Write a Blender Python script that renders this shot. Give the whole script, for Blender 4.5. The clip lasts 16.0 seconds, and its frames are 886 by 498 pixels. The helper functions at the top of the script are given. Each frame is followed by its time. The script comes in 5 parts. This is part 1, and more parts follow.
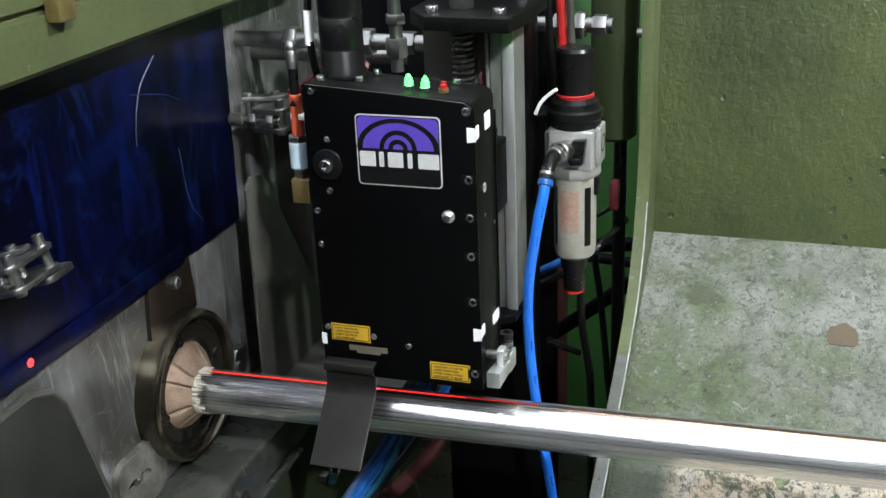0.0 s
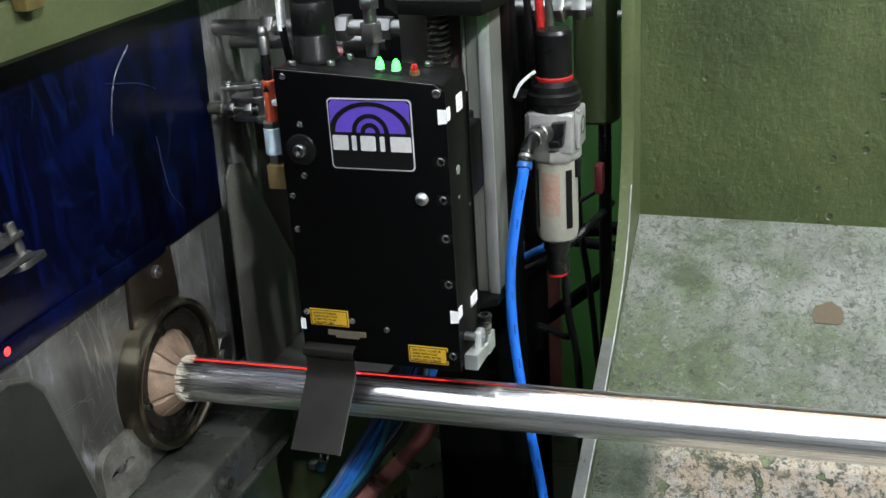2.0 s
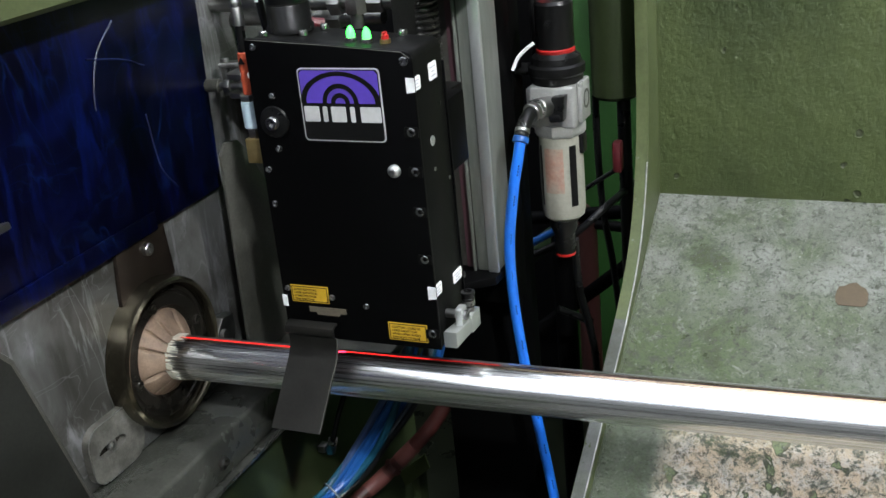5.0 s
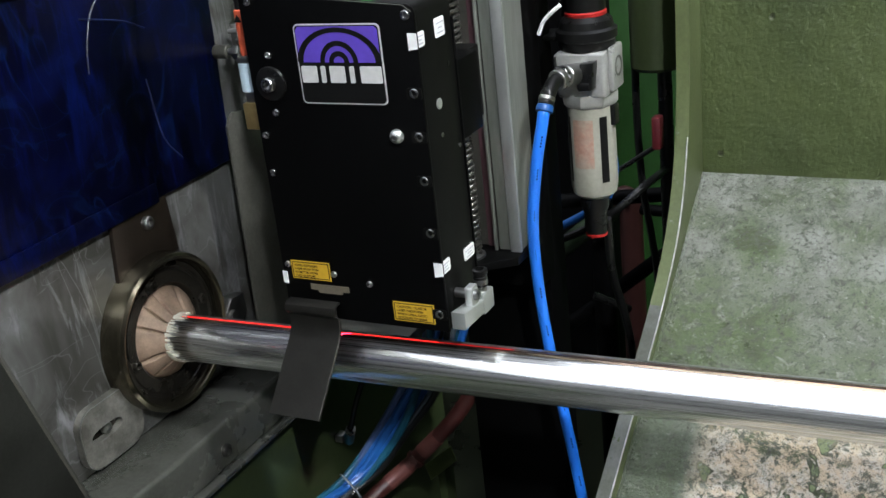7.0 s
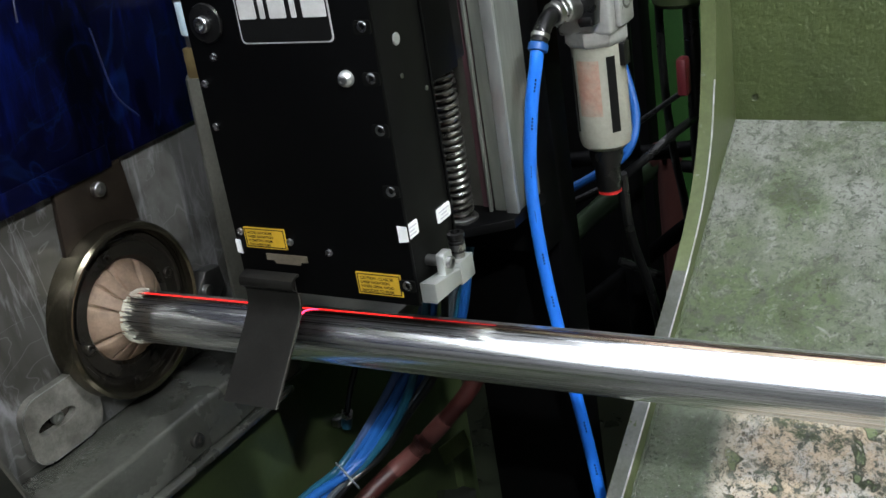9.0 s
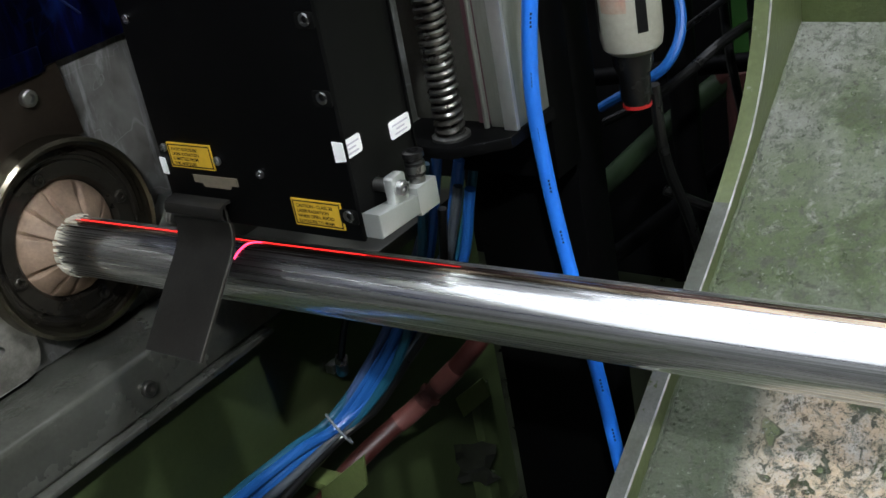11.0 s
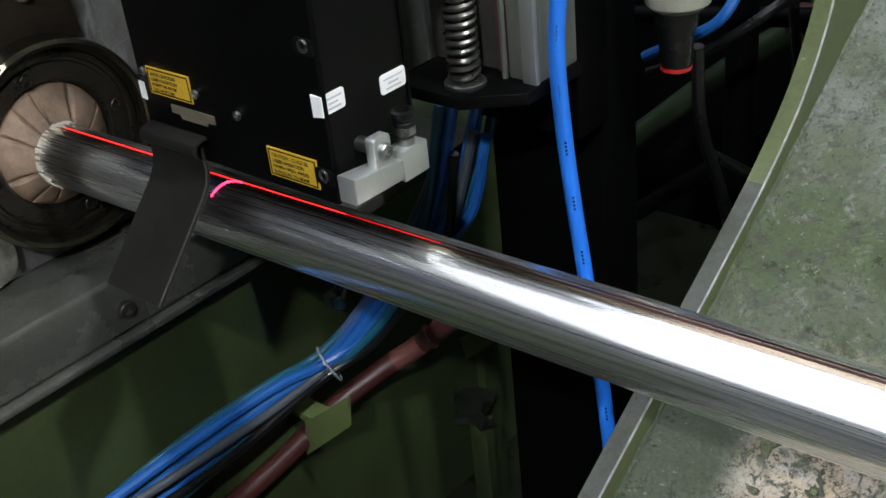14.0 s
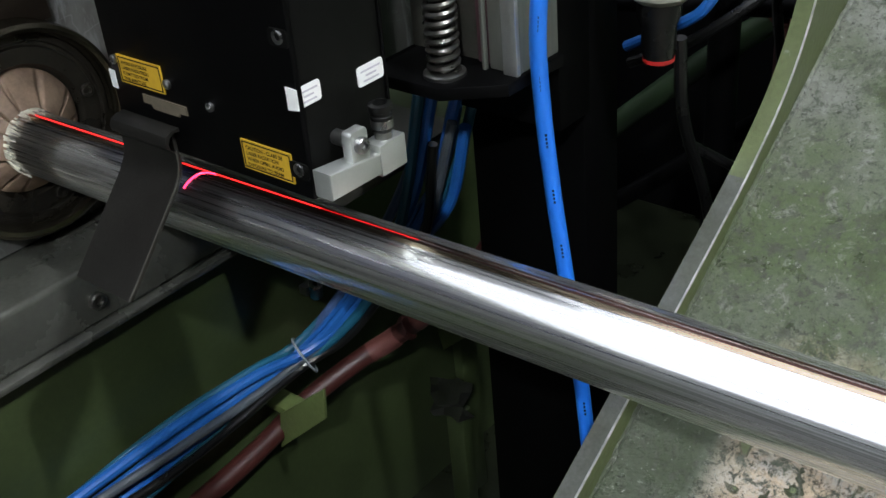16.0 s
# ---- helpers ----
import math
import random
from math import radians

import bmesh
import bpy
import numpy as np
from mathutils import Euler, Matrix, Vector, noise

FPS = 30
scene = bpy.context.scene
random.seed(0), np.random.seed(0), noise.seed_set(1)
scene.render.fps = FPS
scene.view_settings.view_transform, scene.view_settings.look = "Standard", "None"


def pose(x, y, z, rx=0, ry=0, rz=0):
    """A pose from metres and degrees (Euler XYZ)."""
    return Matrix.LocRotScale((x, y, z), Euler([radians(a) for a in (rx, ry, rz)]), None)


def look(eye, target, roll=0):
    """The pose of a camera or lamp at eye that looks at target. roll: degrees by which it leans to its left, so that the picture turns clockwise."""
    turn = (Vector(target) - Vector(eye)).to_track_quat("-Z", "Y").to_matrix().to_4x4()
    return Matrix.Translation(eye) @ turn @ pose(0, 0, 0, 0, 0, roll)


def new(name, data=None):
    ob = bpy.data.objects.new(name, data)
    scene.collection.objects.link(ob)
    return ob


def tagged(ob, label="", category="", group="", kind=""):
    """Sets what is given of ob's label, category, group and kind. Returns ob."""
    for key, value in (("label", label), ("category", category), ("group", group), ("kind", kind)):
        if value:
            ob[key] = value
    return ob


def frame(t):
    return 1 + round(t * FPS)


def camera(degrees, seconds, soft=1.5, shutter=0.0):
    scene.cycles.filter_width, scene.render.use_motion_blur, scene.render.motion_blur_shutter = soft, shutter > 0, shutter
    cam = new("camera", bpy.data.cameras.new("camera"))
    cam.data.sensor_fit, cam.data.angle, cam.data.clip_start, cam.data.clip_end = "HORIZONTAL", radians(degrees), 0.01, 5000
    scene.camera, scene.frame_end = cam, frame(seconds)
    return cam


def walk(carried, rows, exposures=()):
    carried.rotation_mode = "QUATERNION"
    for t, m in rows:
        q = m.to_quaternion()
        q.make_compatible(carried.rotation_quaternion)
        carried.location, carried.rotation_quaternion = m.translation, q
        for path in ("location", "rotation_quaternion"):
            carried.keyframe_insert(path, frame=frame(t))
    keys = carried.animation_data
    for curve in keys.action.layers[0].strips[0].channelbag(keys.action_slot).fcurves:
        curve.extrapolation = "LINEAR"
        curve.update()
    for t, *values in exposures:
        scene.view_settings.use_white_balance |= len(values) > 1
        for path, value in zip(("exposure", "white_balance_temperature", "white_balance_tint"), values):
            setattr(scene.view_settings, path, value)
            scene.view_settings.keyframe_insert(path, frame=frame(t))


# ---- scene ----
cam = camera(42.4, 16.0)
PATH = [
    (0, (0.369, -0.762, 1.527), (-0.24, 0.992, 0.784), -2.5),
    (0.5, (0.371, -0.761, 1.525), (-0.232, 0.995, 0.781), -2.4),
    (1, (0.376, -0.762, 1.526), (-0.223, 0.995, 0.78), -2.5),
    (1.5, (0.384, -0.761, 1.523), (-0.218, 0.993, 0.774), -2.8),
    (2, (0.395, -0.758, 1.518), (-0.229, 0.987, 0.766), -3.7),
    (2.5, (0.408, -0.751, 1.514), (-0.247, 0.983, 0.762), -4.4),
    (3, (0.418, -0.751, 1.516), (-0.257, 0.976, 0.766), -5.1),
    (3.2, (0.425, -0.752, 1.518), (-0.253, 0.973, 0.767), -5.0),
    (5.3, (0.477, -0.705, 1.48), (-0.323, 0.97, 0.735), -5.9),
    (5.5, (0.48, -0.701, 1.476), (-0.335, 0.967, 0.731), -6.0),
    (6, (0.479, -0.684, 1.464), (-0.36, 0.972, 0.719), -5.9),
    (6.5, (0.482, -0.662, 1.454), (-0.378, 0.983, 0.71), -6.0),
    (7, (0.482, -0.644, 1.443), (-0.399, 0.991, 0.701), -6.4),
    (7.5, (0.485, -0.617, 1.428), (-0.419, 1.005, 0.684), -7.2),
    (8, (0.487, -0.59, 1.406), (-0.447, 1.015, 0.662), -8.2),
    (8.2, (0.49, -0.579, 1.401), (-0.453, 1.018, 0.652), -8.5),
    (10.5, (0.487, -0.411, 1.341), (-0.613, 1.04, 0.513), -10.4),
    (11, (0.486, -0.38, 1.32), (-0.645, 1.029, 0.462), -10.9),
    (11.5, (0.487, -0.357, 1.323), (-0.647, 1.012, 0.407), -9.2),
    (12, (0.485, -0.345, 1.322), (-0.661, 0.989, 0.37), -8.5),
    (12.5, (0.489, -0.33, 1.319), (-0.676, 0.968, 0.34), -7.7),
    (13, (0.485, -0.311, 1.321), (-0.684, 0.973, 0.327), -7.4),
    (13.5, (0.478, -0.306, 1.325), (-0.698, 0.963, 0.321), -6.8),
    (14, (0.48, -0.306, 1.328), (-0.697, 0.954, 0.314), -6.4),
    (14.5, (0.479, -0.303, 1.328), (-0.69, 0.955, 0.303), -6.1),
    (15, (0.476, -0.304, 1.329), (-0.681, 0.963, 0.301), -5.6),
    (15.5, (0.472, -0.3, 1.331), (-0.676, 0.968, 0.295), -5.3),
    (16, (0.472, -0.296, 1.328), (-0.667, 0.974, 0.284), -5.4),
]
EXPOSURE = [(0, 0.05), (1.2, 0.03), (2.2, -0.12), (3.2, -0.14), (5.3, -0.2), (8.2, -0.16), (10.5, -0.34), (12.5, -0.47), (16, -0.46)]
walk(cam, [(t, look(eye, target, roll)) for t, eye, target, roll in PATH], EXPOSURE)

# ---- light ----
world = bpy.data.worlds.new("hall_air")
scene.world = world
world.use_nodes = True
world.node_tree.nodes["Background"].inputs[0].default_value = (0.6, 0.7, 0.62, 1)
world.node_tree.nodes["Background"].inputs[1].default_value = 0.01
LAMP = 1.85
LAMP_ROWS = [1.7 - 0.55 * k for k in range(11)]
FLOODS = [((1.15, -0.03, 2.5), 2500.0), ((1.27, -1.45, 2.56), 4700.0)]  # place and strength of the two spot lamps


# ---- materials ----
def node(nt, kind, **vals):
    n = nt.nodes.new(kind)
    for k, v in vals.items():
        n.inputs[k].default_value = v
    return n


def mat(name, base, rough=0.5, metal=0.0, other=None, scale=30.0, amount=0.5, fine=300.0, bump=0.15, depth=0.0004,
        stretch=(1, 1, 1), chips=None, chip_scale=60.0, chip_cut=0.62, coat=0.0, rough_var=0.12, spec=0.5):
    """A surface with broad stains (other), fine grain, and chips of a third colour."""
    m = bpy.data.materials.new(name)
    m.use_nodes = True
    nt = m.node_tree
    b = nt.nodes["Principled BSDF"]
    co = nt.nodes.new("ShaderNodeTexCoord")
    mp = node(nt, "ShaderNodeMapping", Scale=stretch)
    nt.links.new(co.outputs["Object"], mp.inputs["Vector"])
    big = node(nt, "ShaderNodeTexNoise", Scale=scale, Detail=6.0, Roughness=0.6)
    small = node(nt, "ShaderNodeTexNoise", Scale=fine, Detail=3.0, Roughness=0.6)
    for n in (big, small):
        nt.links.new(mp.outputs[0], n.inputs["Vector"])
    other = other or tuple(c * 0.6 for c in base)
    ramp = nt.nodes.new("ShaderNodeValToRGB")
    ramp.color_ramp.elements[0].position, ramp.color_ramp.elements[1].position = 0.36, 0.68
    ramp.color_ramp.elements[0].color = (*other, 1)
    ramp.color_ramp.elements[1].color = (*base, 1)
    nt.links.new(big.outputs["Fac"], ramp.inputs[0])
    mix = nt.nodes.new("ShaderNodeMixRGB")
    mix.inputs[0].default_value = amount
    mix.inputs[1].default_value = (*base, 1)
    nt.links.new(ramp.outputs[0], mix.inputs[2])
    grain = nt.nodes.new("ShaderNodeMixRGB")
    grain.blend_type = "OVERLAY"
    grain.inputs[0].default_value = 0.35 * amount
    nt.links.new(mix.outputs[0], grain.inputs[1])
    nt.links.new(small.outputs["Fac"], grain.inputs[2])
    colour = grain.outputs[0]
    if chips:
        ch = node(nt, "ShaderNodeTexNoise", Scale=chip_scale, Detail=8.0, Roughness=0.7)
        nt.links.new(mp.outputs[0], ch.inputs["Vector"])
        cut = nt.nodes.new("ShaderNodeValToRGB")
        cut.color_ramp.elements[0].position, cut.color_ramp.elements[1].position = chip_cut, chip_cut + 0.03
        nt.links.new(ch.outputs["Fac"], cut.inputs[0])
        over = nt.nodes.new("ShaderNodeMixRGB")
        nt.links.new(cut.outputs[0], over.inputs[0])
        nt.links.new(colour, over.inputs[1])
        over.inputs[2].default_value = (*chips, 1)
        colour = over.outputs[0]
    nt.links.new(colour, b.inputs["Base Color"])
    rr = node(nt, "ShaderNodeMapRange")
    rr.inputs["To Min"].default_value, rr.inputs["To Max"].default_value = max(0.02, rough - rough_var), min(1, rough + rough_var)
    nt.links.new(big.outputs["Fac"], rr.inputs["Value"])
    nt.links.new(rr.outputs[0], b.inputs["Roughness"])
    b.inputs["Metallic"].default_value = metal
    b.inputs["Coat Weight"].default_value = coat
    b.inputs["Specular IOR Level"].default_value = spec
    if bump:
        bp = node(nt, "ShaderNodeBump", Strength=bump, Distance=depth)
        nt.links.new(small.outputs["Fac"], bp.inputs["Height"])
        nt.links.new(bp.outputs[0], b.inputs["Normal"])
    return m


def glow(name, colour, strength):
    m = bpy.data.materials.new(name)
    m.use_nodes = True
    b = m.node_tree.nodes["Principled BSDF"]
    b.inputs["Base Color"].default_value = (*colour, 1)
    b.inputs["Emission Color"].default_value = (*colour, 1)
    b.inputs["Emission Strength"].default_value = strength
    return m


STEEL = mat("plain_steel", (0.42, 0.42, 0.4), 0.32, 1.0, scale=60, amount=0.4, fine=700)
OILSTEEL = mat("oily_spring_steel", (0.17, 0.165, 0.15), 0.3, 0.9, (0.08, 0.078, 0.07), scale=90, amount=0.6)
ZINC = mat("zinc_fitting", (0.36, 0.36, 0.345), 0.36, 1.0, scale=80, amount=0.4)
CHROME = mat("bright_screw_steel", (0.4, 0.4, 0.4), 0.28, 1.0, scale=200, amount=0.4, fine=900)
ALU = mat("clear_anodised_aluminium", (0.62, 0.64, 0.62), 0.38, 0.8, scale=40, amount=0.25, fine=900, bump=0.05)
RAIL = mat("rail_aluminium", (0.3, 0.315, 0.285), 0.38, 0.6, (0.18, 0.19, 0.165), scale=14, amount=0.7, stretch=(1, 1, 0.12))
BLACK = mat("black_anodised_aluminium", (0.002, 0.002, 0.0022), 0.4, 0.0, (0.003, 0.003, 0.003), scale=25, fine=1500, bump=0.04, depth=0.0002, spec=0.06)
BLACK_SIDE = mat("black_anodised_side", (0.0035, 0.0036, 0.0034), 0.42, 0.0, (0.006, 0.006, 0.0053), scale=18, fine=900, bump=0.05, spec=0.09)
RUBBER = mat("black_plastic", (0.0045, 0.0045, 0.0045), 0.3, 0.0, (0.008, 0.008, 0.008), scale=60, bump=0.08, spec=0.35)
# black of the post, also laid on things in the shaded gap behind it
POST = mat("black_post_and_gap_shade", (0.0014, 0.0014, 0.0016), 0.5, 0.0, (0.0025, 0.0025, 0.0023), scale=12, spec=0.05)
DARKSTEEL = mat("blackened_spring_steel", (0.044, 0.042, 0.038), 0.32, 0.7, (0.017, 0.0165, 0.0145), scale=28, fine=600, spec=0.4)
SHEET = mat("dull_grey_sheet", (0.1, 0.098, 0.085), 0.36, 0.45, (0.055, 0.055, 0.045), scale=14, amount=0.85, fine=400, rough_var=0.15)
BEAM = mat("worn_grey_beam", (0.15, 0.152, 0.135), 0.26, 0.5, (0.07, 0.073, 0.06), scale=13, amount=0.85, fine=300, chips=(0.24, 0.24, 0.23), chip_scale=40, chip_cut=0.68)
FLANGE = mat("oily_bronze_steel", (0.2, 0.178, 0.128), 0.2, 0.95, (0.055, 0.047, 0.035), scale=18, amount=0.85, fine=500, rough_var=0.1)
FLANGE_DARK = mat("oily_flange_face_and_slot_shade", (0.045, 0.04, 0.032), 0.28, 0.6, (0.014, 0.0125, 0.0105), scale=30, amount=0.8, fine=500)
LUG = mat("rubbed_lug_steel", (0.3, 0.29, 0.26), 0.36, 0.5, (0.1, 0.096, 0.082), scale=40, amount=0.9, fine=500)
RUST = mat("brown_oxide_plate", (0.034, 0.025, 0.018), 0.42, 0.4, (0.02, 0.014, 0.011), scale=30, amount=0.8)
LEATHER = mat("tan_leather", (0.31, 0.215, 0.148), 0.7, 0.0, (0.1, 0.064, 0.043), scale=38, amount=0.75, fine=500, bump=0.3)
FRAY = mat("frayed_pale_edge", (0.62, 0.6, 0.5), 0.7, 0.0, (0.4, 0.38, 0.3), scale=300)
SCRATCH = mat("pale_scratch", (0.004, 0.014, 0.075), 0.5, other=(0.001, 0.002, 0.016), scale=90, amount=1.0)
GREEN = mat("olive_machine_paint", (0.115, 0.15, 0.05), 0.42, 0.0, (0.075, 0.1, 0.035), scale=9, amount=0.7, fine=240, bump=0.35, depth=0.001,
            chips=(0.045, 0.055, 0.03), chip_scale=70, chip_cut=0.71)
GREEN_BAR = mat("pale_green_bar", (0.075, 0.09, 0.038), 0.45, 0.0, (0.055, 0.066, 0.028), scale=14, amount=0.8, fine=260, chips=(0.22, 0.24, 0.18), chip_scale=38, chip_cut=0.68)
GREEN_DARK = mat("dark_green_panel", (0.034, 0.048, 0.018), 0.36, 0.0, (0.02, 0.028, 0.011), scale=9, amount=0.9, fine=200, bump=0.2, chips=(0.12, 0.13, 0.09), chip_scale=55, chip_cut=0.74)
GREEN_BRIGHT = mat("bright_green_paint", (0.026, 0.095, 0.017), 0.5, 0.0, (0.01, 0.035, 0.008), scale=5, amount=0.8)
GREEN_PIPE = mat("green_pipe_paint", (0.016, 0.03, 0.013), 0.4, 0.0, (0.008, 0.014, 0.006), scale=30)
REGBODY = mat("pearl_grey_regulator_paint", (0.5, 0.5, 0.48), 0.3, 0.5, (0.36, 0.36, 0.34), scale=40, amount=0.6)
BOWL = mat("grey_green_bowl", (0.3, 0.295, 0.245), 0.36, 0.0, (0.25, 0.245, 0.2), scale=40, amount=0.5)
PRINT = mat("faded_red_print", (0.34, 0.19, 0.14), 0.6, 0.0, (0.32, 0.26, 0.21), scale=90, amount=0.9)
HOSE = mat("blue_polyurethane_hose", (0.02, 0.19, 0.8), 0.32, 0.0, (0.015, 0.15, 0.68), scale=40, amount=0.4, bump=0.02)
CABLE_BLUE = mat("blue_cable_jacket", (0.013, 0.1, 0.36), 0.36, 0.0, (0.01, 0.06, 0.22), scale=30)
CABLE_TEAL = mat("teal_cable_jacket", (0.01, 0.085, 0.14), 0.42, 0.0, (0.006, 0.045, 0.075), scale=30)
RED_HOSE = mat("dull_red_hose", (0.045, 0.011, 0.009), 0.45, 0.0, (0.03, 0.008, 0.007), scale=40)
RED_DULL = mat("dull_red_plastic", (0.1, 0.01, 0.014), 0.5, 0.0, (0.07, 0.008, 0.01), scale=80)
RED_PIPE = mat("dark_red_pipe", (0.04, 0.011, 0.009), 0.5, 0.0, (0.022, 0.007, 0.006), scale=40)
BASE_DARK = mat("dark_green_base_steel", (0.014, 0.018, 0.009), 0.3, 0.0, (0.006, 0.007, 0.004), scale=16, amount=0.9, fine=200)
SHEET_DARK = mat("dark_guard_sheet", (0.03, 0.031, 0.027), 0.42, 0.3, (0.015, 0.0155, 0.013), scale=18, amount=0.8, fine=400, spec=0.2)
RED_PALE = mat("pale_red_sleeve", (0.12, 0.04, 0.034), 0.5, 0.0, (0.08, 0.027, 0.023), scale=60)
RED = mat("red_plastic", (0.38, 0.016, 0.014), 0.4, 0.0, (0.28, 0.012, 0.011), scale=80)
ORANGE = mat("orange_sleeve", (0.45, 0.075, 0.03), 0.5, 0.0, (0.34, 0.05, 0.025), scale=90)
WHITE = mat("white_label_paper", (0.86, 0.86, 0.85), 0.5, 0.0, (0.8, 0.8, 0.79), scale=120, amount=0.3)
GREY_PRINT = mat("grey_print", (0.6, 0.58, 0.64), 0.6)
YELLOW = mat("yellow_label", (0.6, 0.37, 0.03), 0.45, 0.0, (0.52, 0.31, 0.025), scale=150, amount=0.4)
INK = mat("black_ink", (0.006, 0.006, 0.006), 0.5, spec=0.15)
PURPLE = mat("violet_print", (0.1, 0.055, 0.42), 0.45, 0.0, (0.085, 0.045, 0.37), scale=100, amount=0.4)
SILVER_INK = mat("pale_grey_print", (0.6, 0.6, 0.58), 0.45)
TAPE = mat("dull_tan_tape", (0.13, 0.11, 0.078), 0.55, 0.0, (0.085, 0.072, 0.052), scale=150)
MAUVE = mat("mauve_rail_reflection", (0.1, 0.045, 0.055), 0.4, 0.2, (0.07, 0.04, 0.045), scale=30, stretch=(1, 1, 0.2))
BRASS = mat("worn_brass", (0.45, 0.34, 0.15), 0.33, 0.8, (0.28, 0.2, 0.08), scale=90)
BROWN = mat("brown_scrap", (0.1, 0.072, 0.042), 0.7, 0.0, (0.075, 0.053, 0.03), scale=80)
PALEBLUE = mat("pale_blue_sticker", (0.4, 0.52, 0.6), 0.5, 0.0, (0.5, 0.58, 0.62), scale=120)
# hall tones are kept low to cut bounced light and reflections
CONCRETE = mat("workshop_concrete", (0.1, 0.1, 0.09), 0.7, 0.0, (0.06, 0.06, 0.055), scale=4, fine=90)
HALLWALL = mat("hall_wall_paint", (0.11, 0.12, 0.105), 0.7, 0.0, (0.08, 0.09, 0.075), scale=3, fine=60)
CEILING = mat("hall_ceiling", (0.2, 0.2, 0.19), 0.8, 0.0, (0.15, 0.15, 0.14), scale=3, fine=60)
# rubbed steel made very pale so that the edge's glint is in its colour
EDGE = mat("rubbed_steel_with_glint", (0.8, 0.8, 0.79), 0.35, 0.6, (0.3, 0.31, 0.28), scale=70, amount=0.9)
CABLE_GREY = mat("grey_cable_jacket", (0.055, 0.066, 0.078), 0.45, 0.0, (0.035, 0.042, 0.05), scale=30)
CABLE_SLATE = mat("slate_blue_cable_jacket", (0.05, 0.09, 0.2), 0.42, 0.0, (0.03, 0.05, 0.11), scale=30)
NYLON = mat("clear_nylon_tie", (0.2, 0.22, 0.24), 0.4, 0.0, (0.12, 0.14, 0.16), scale=90)
GREEN_LED = glow("lit_green_led", (0.045, 1.0, 0.075), 7.0)
LASER = glow("red_laser_line", (1.0, 0.03, 0.028), 2.6)
LASER_DIM = glow("faint_laser_line", (0.5, 0.006, 0.008), 1.1)
LASER_HOT = glow("bright_laser_arc", (1.0, 0.035, 0.11), 7.0)
TUBE_LIGHT = glow("lamp_diffuser", (0.95, 1.0, 1.12), LAMP)


def tube_metal():
    """Polished tube: mirror gloss under fine lengthwise polishing streaks that scatter light round the tube."""
    m = bpy.data.materials.new("polished_tube_steel")
    m.use_nodes = True
    nt = m.node_tree
    gloss = nt.nodes["Principled BSDF"]
    brushed = nt.nodes.new("ShaderNodeBsdfPrincipled")
    co = nt.nodes.new("ShaderNodeTexCoord")

    def streaks(scale, detail):
        mp = node(nt, "ShaderNodeMapping", Scale=scale)
        nt.links.new(co.outputs["Object"], mp.inputs["Vector"])
        n = node(nt, "ShaderNodeTexNoise", Scale=1.0, Detail=detail, Roughness=0.7)
        nt.links.new(mp.outputs[0], n.inputs["Vector"])
        return n.outputs["Fac"]

    fine, broad = streaks((1.2, 900.0, 900.0), 4.0), streaks((0.7, 260.0, 260.0), 5.0)
    ramp = nt.nodes.new("ShaderNodeValToRGB")
    ramp.color_ramp.elements[0].position, ramp.color_ramp.elements[1].position = 0.35, 0.62
    ramp.color_ramp.elements[0].color, ramp.color_ramp.elements[1].color = (0.84, 0.84, 0.84, 1), (0.98, 0.98, 0.97, 1)
    nt.links.new(fine, ramp.inputs[0])
    bp = node(nt, "ShaderNodeBump", Strength=0.09, Distance=0.0002)
    nt.links.new(broad, bp.inputs["Height"])
    tg = nt.nodes.new("ShaderNodeTangent")
    tg.direction_type, tg.axis = "RADIAL", "X"
    for b, lo, hi, way in ((gloss, 0.09, 0.16, 0.6), (brushed, 0.36, 0.46, 0.45)):
        r = node(nt, "ShaderNodeMapRange")
        r.inputs["To Min"].default_value, r.inputs["To Max"].default_value = lo, hi
        nt.links.new(broad, r.inputs["Value"])
        nt.links.new(r.outputs[0], b.inputs["Roughness"])
        nt.links.new(ramp.outputs[0], b.inputs["Base Color"])
        nt.links.new(bp.outputs[0], b.inputs["Normal"])
        nt.links.new(tg.outputs[0], b.inputs["Tangent"])
        b.inputs["Metallic"].default_value = 1.0
        b.inputs["Anisotropic"].default_value = way
    share = nt.nodes.new("ShaderNodeValToRGB")
    share.color_ramp.elements[0].position, share.color_ramp.elements[1].position = 0.35, 0.65
    share.color_ramp.elements[0].color, share.color_ramp.elements[1].color = (0.16, 0.16, 0.16, 1), (0.45, 0.45, 0.45, 1)
    nt.links.new(fine, share.inputs[0])
    mix = nt.nodes.new("ShaderNodeMixShader")
    nt.links.new(share.outputs[0], mix.inputs[0])
    nt.links.new(gloss.outputs[0], mix.inputs[1])
    nt.links.new(brushed.outputs[0], mix.inputs[2])
    nt.links.new(mix.outputs[0], nt.nodes["Material Output"].inputs["Surface"])
    return m


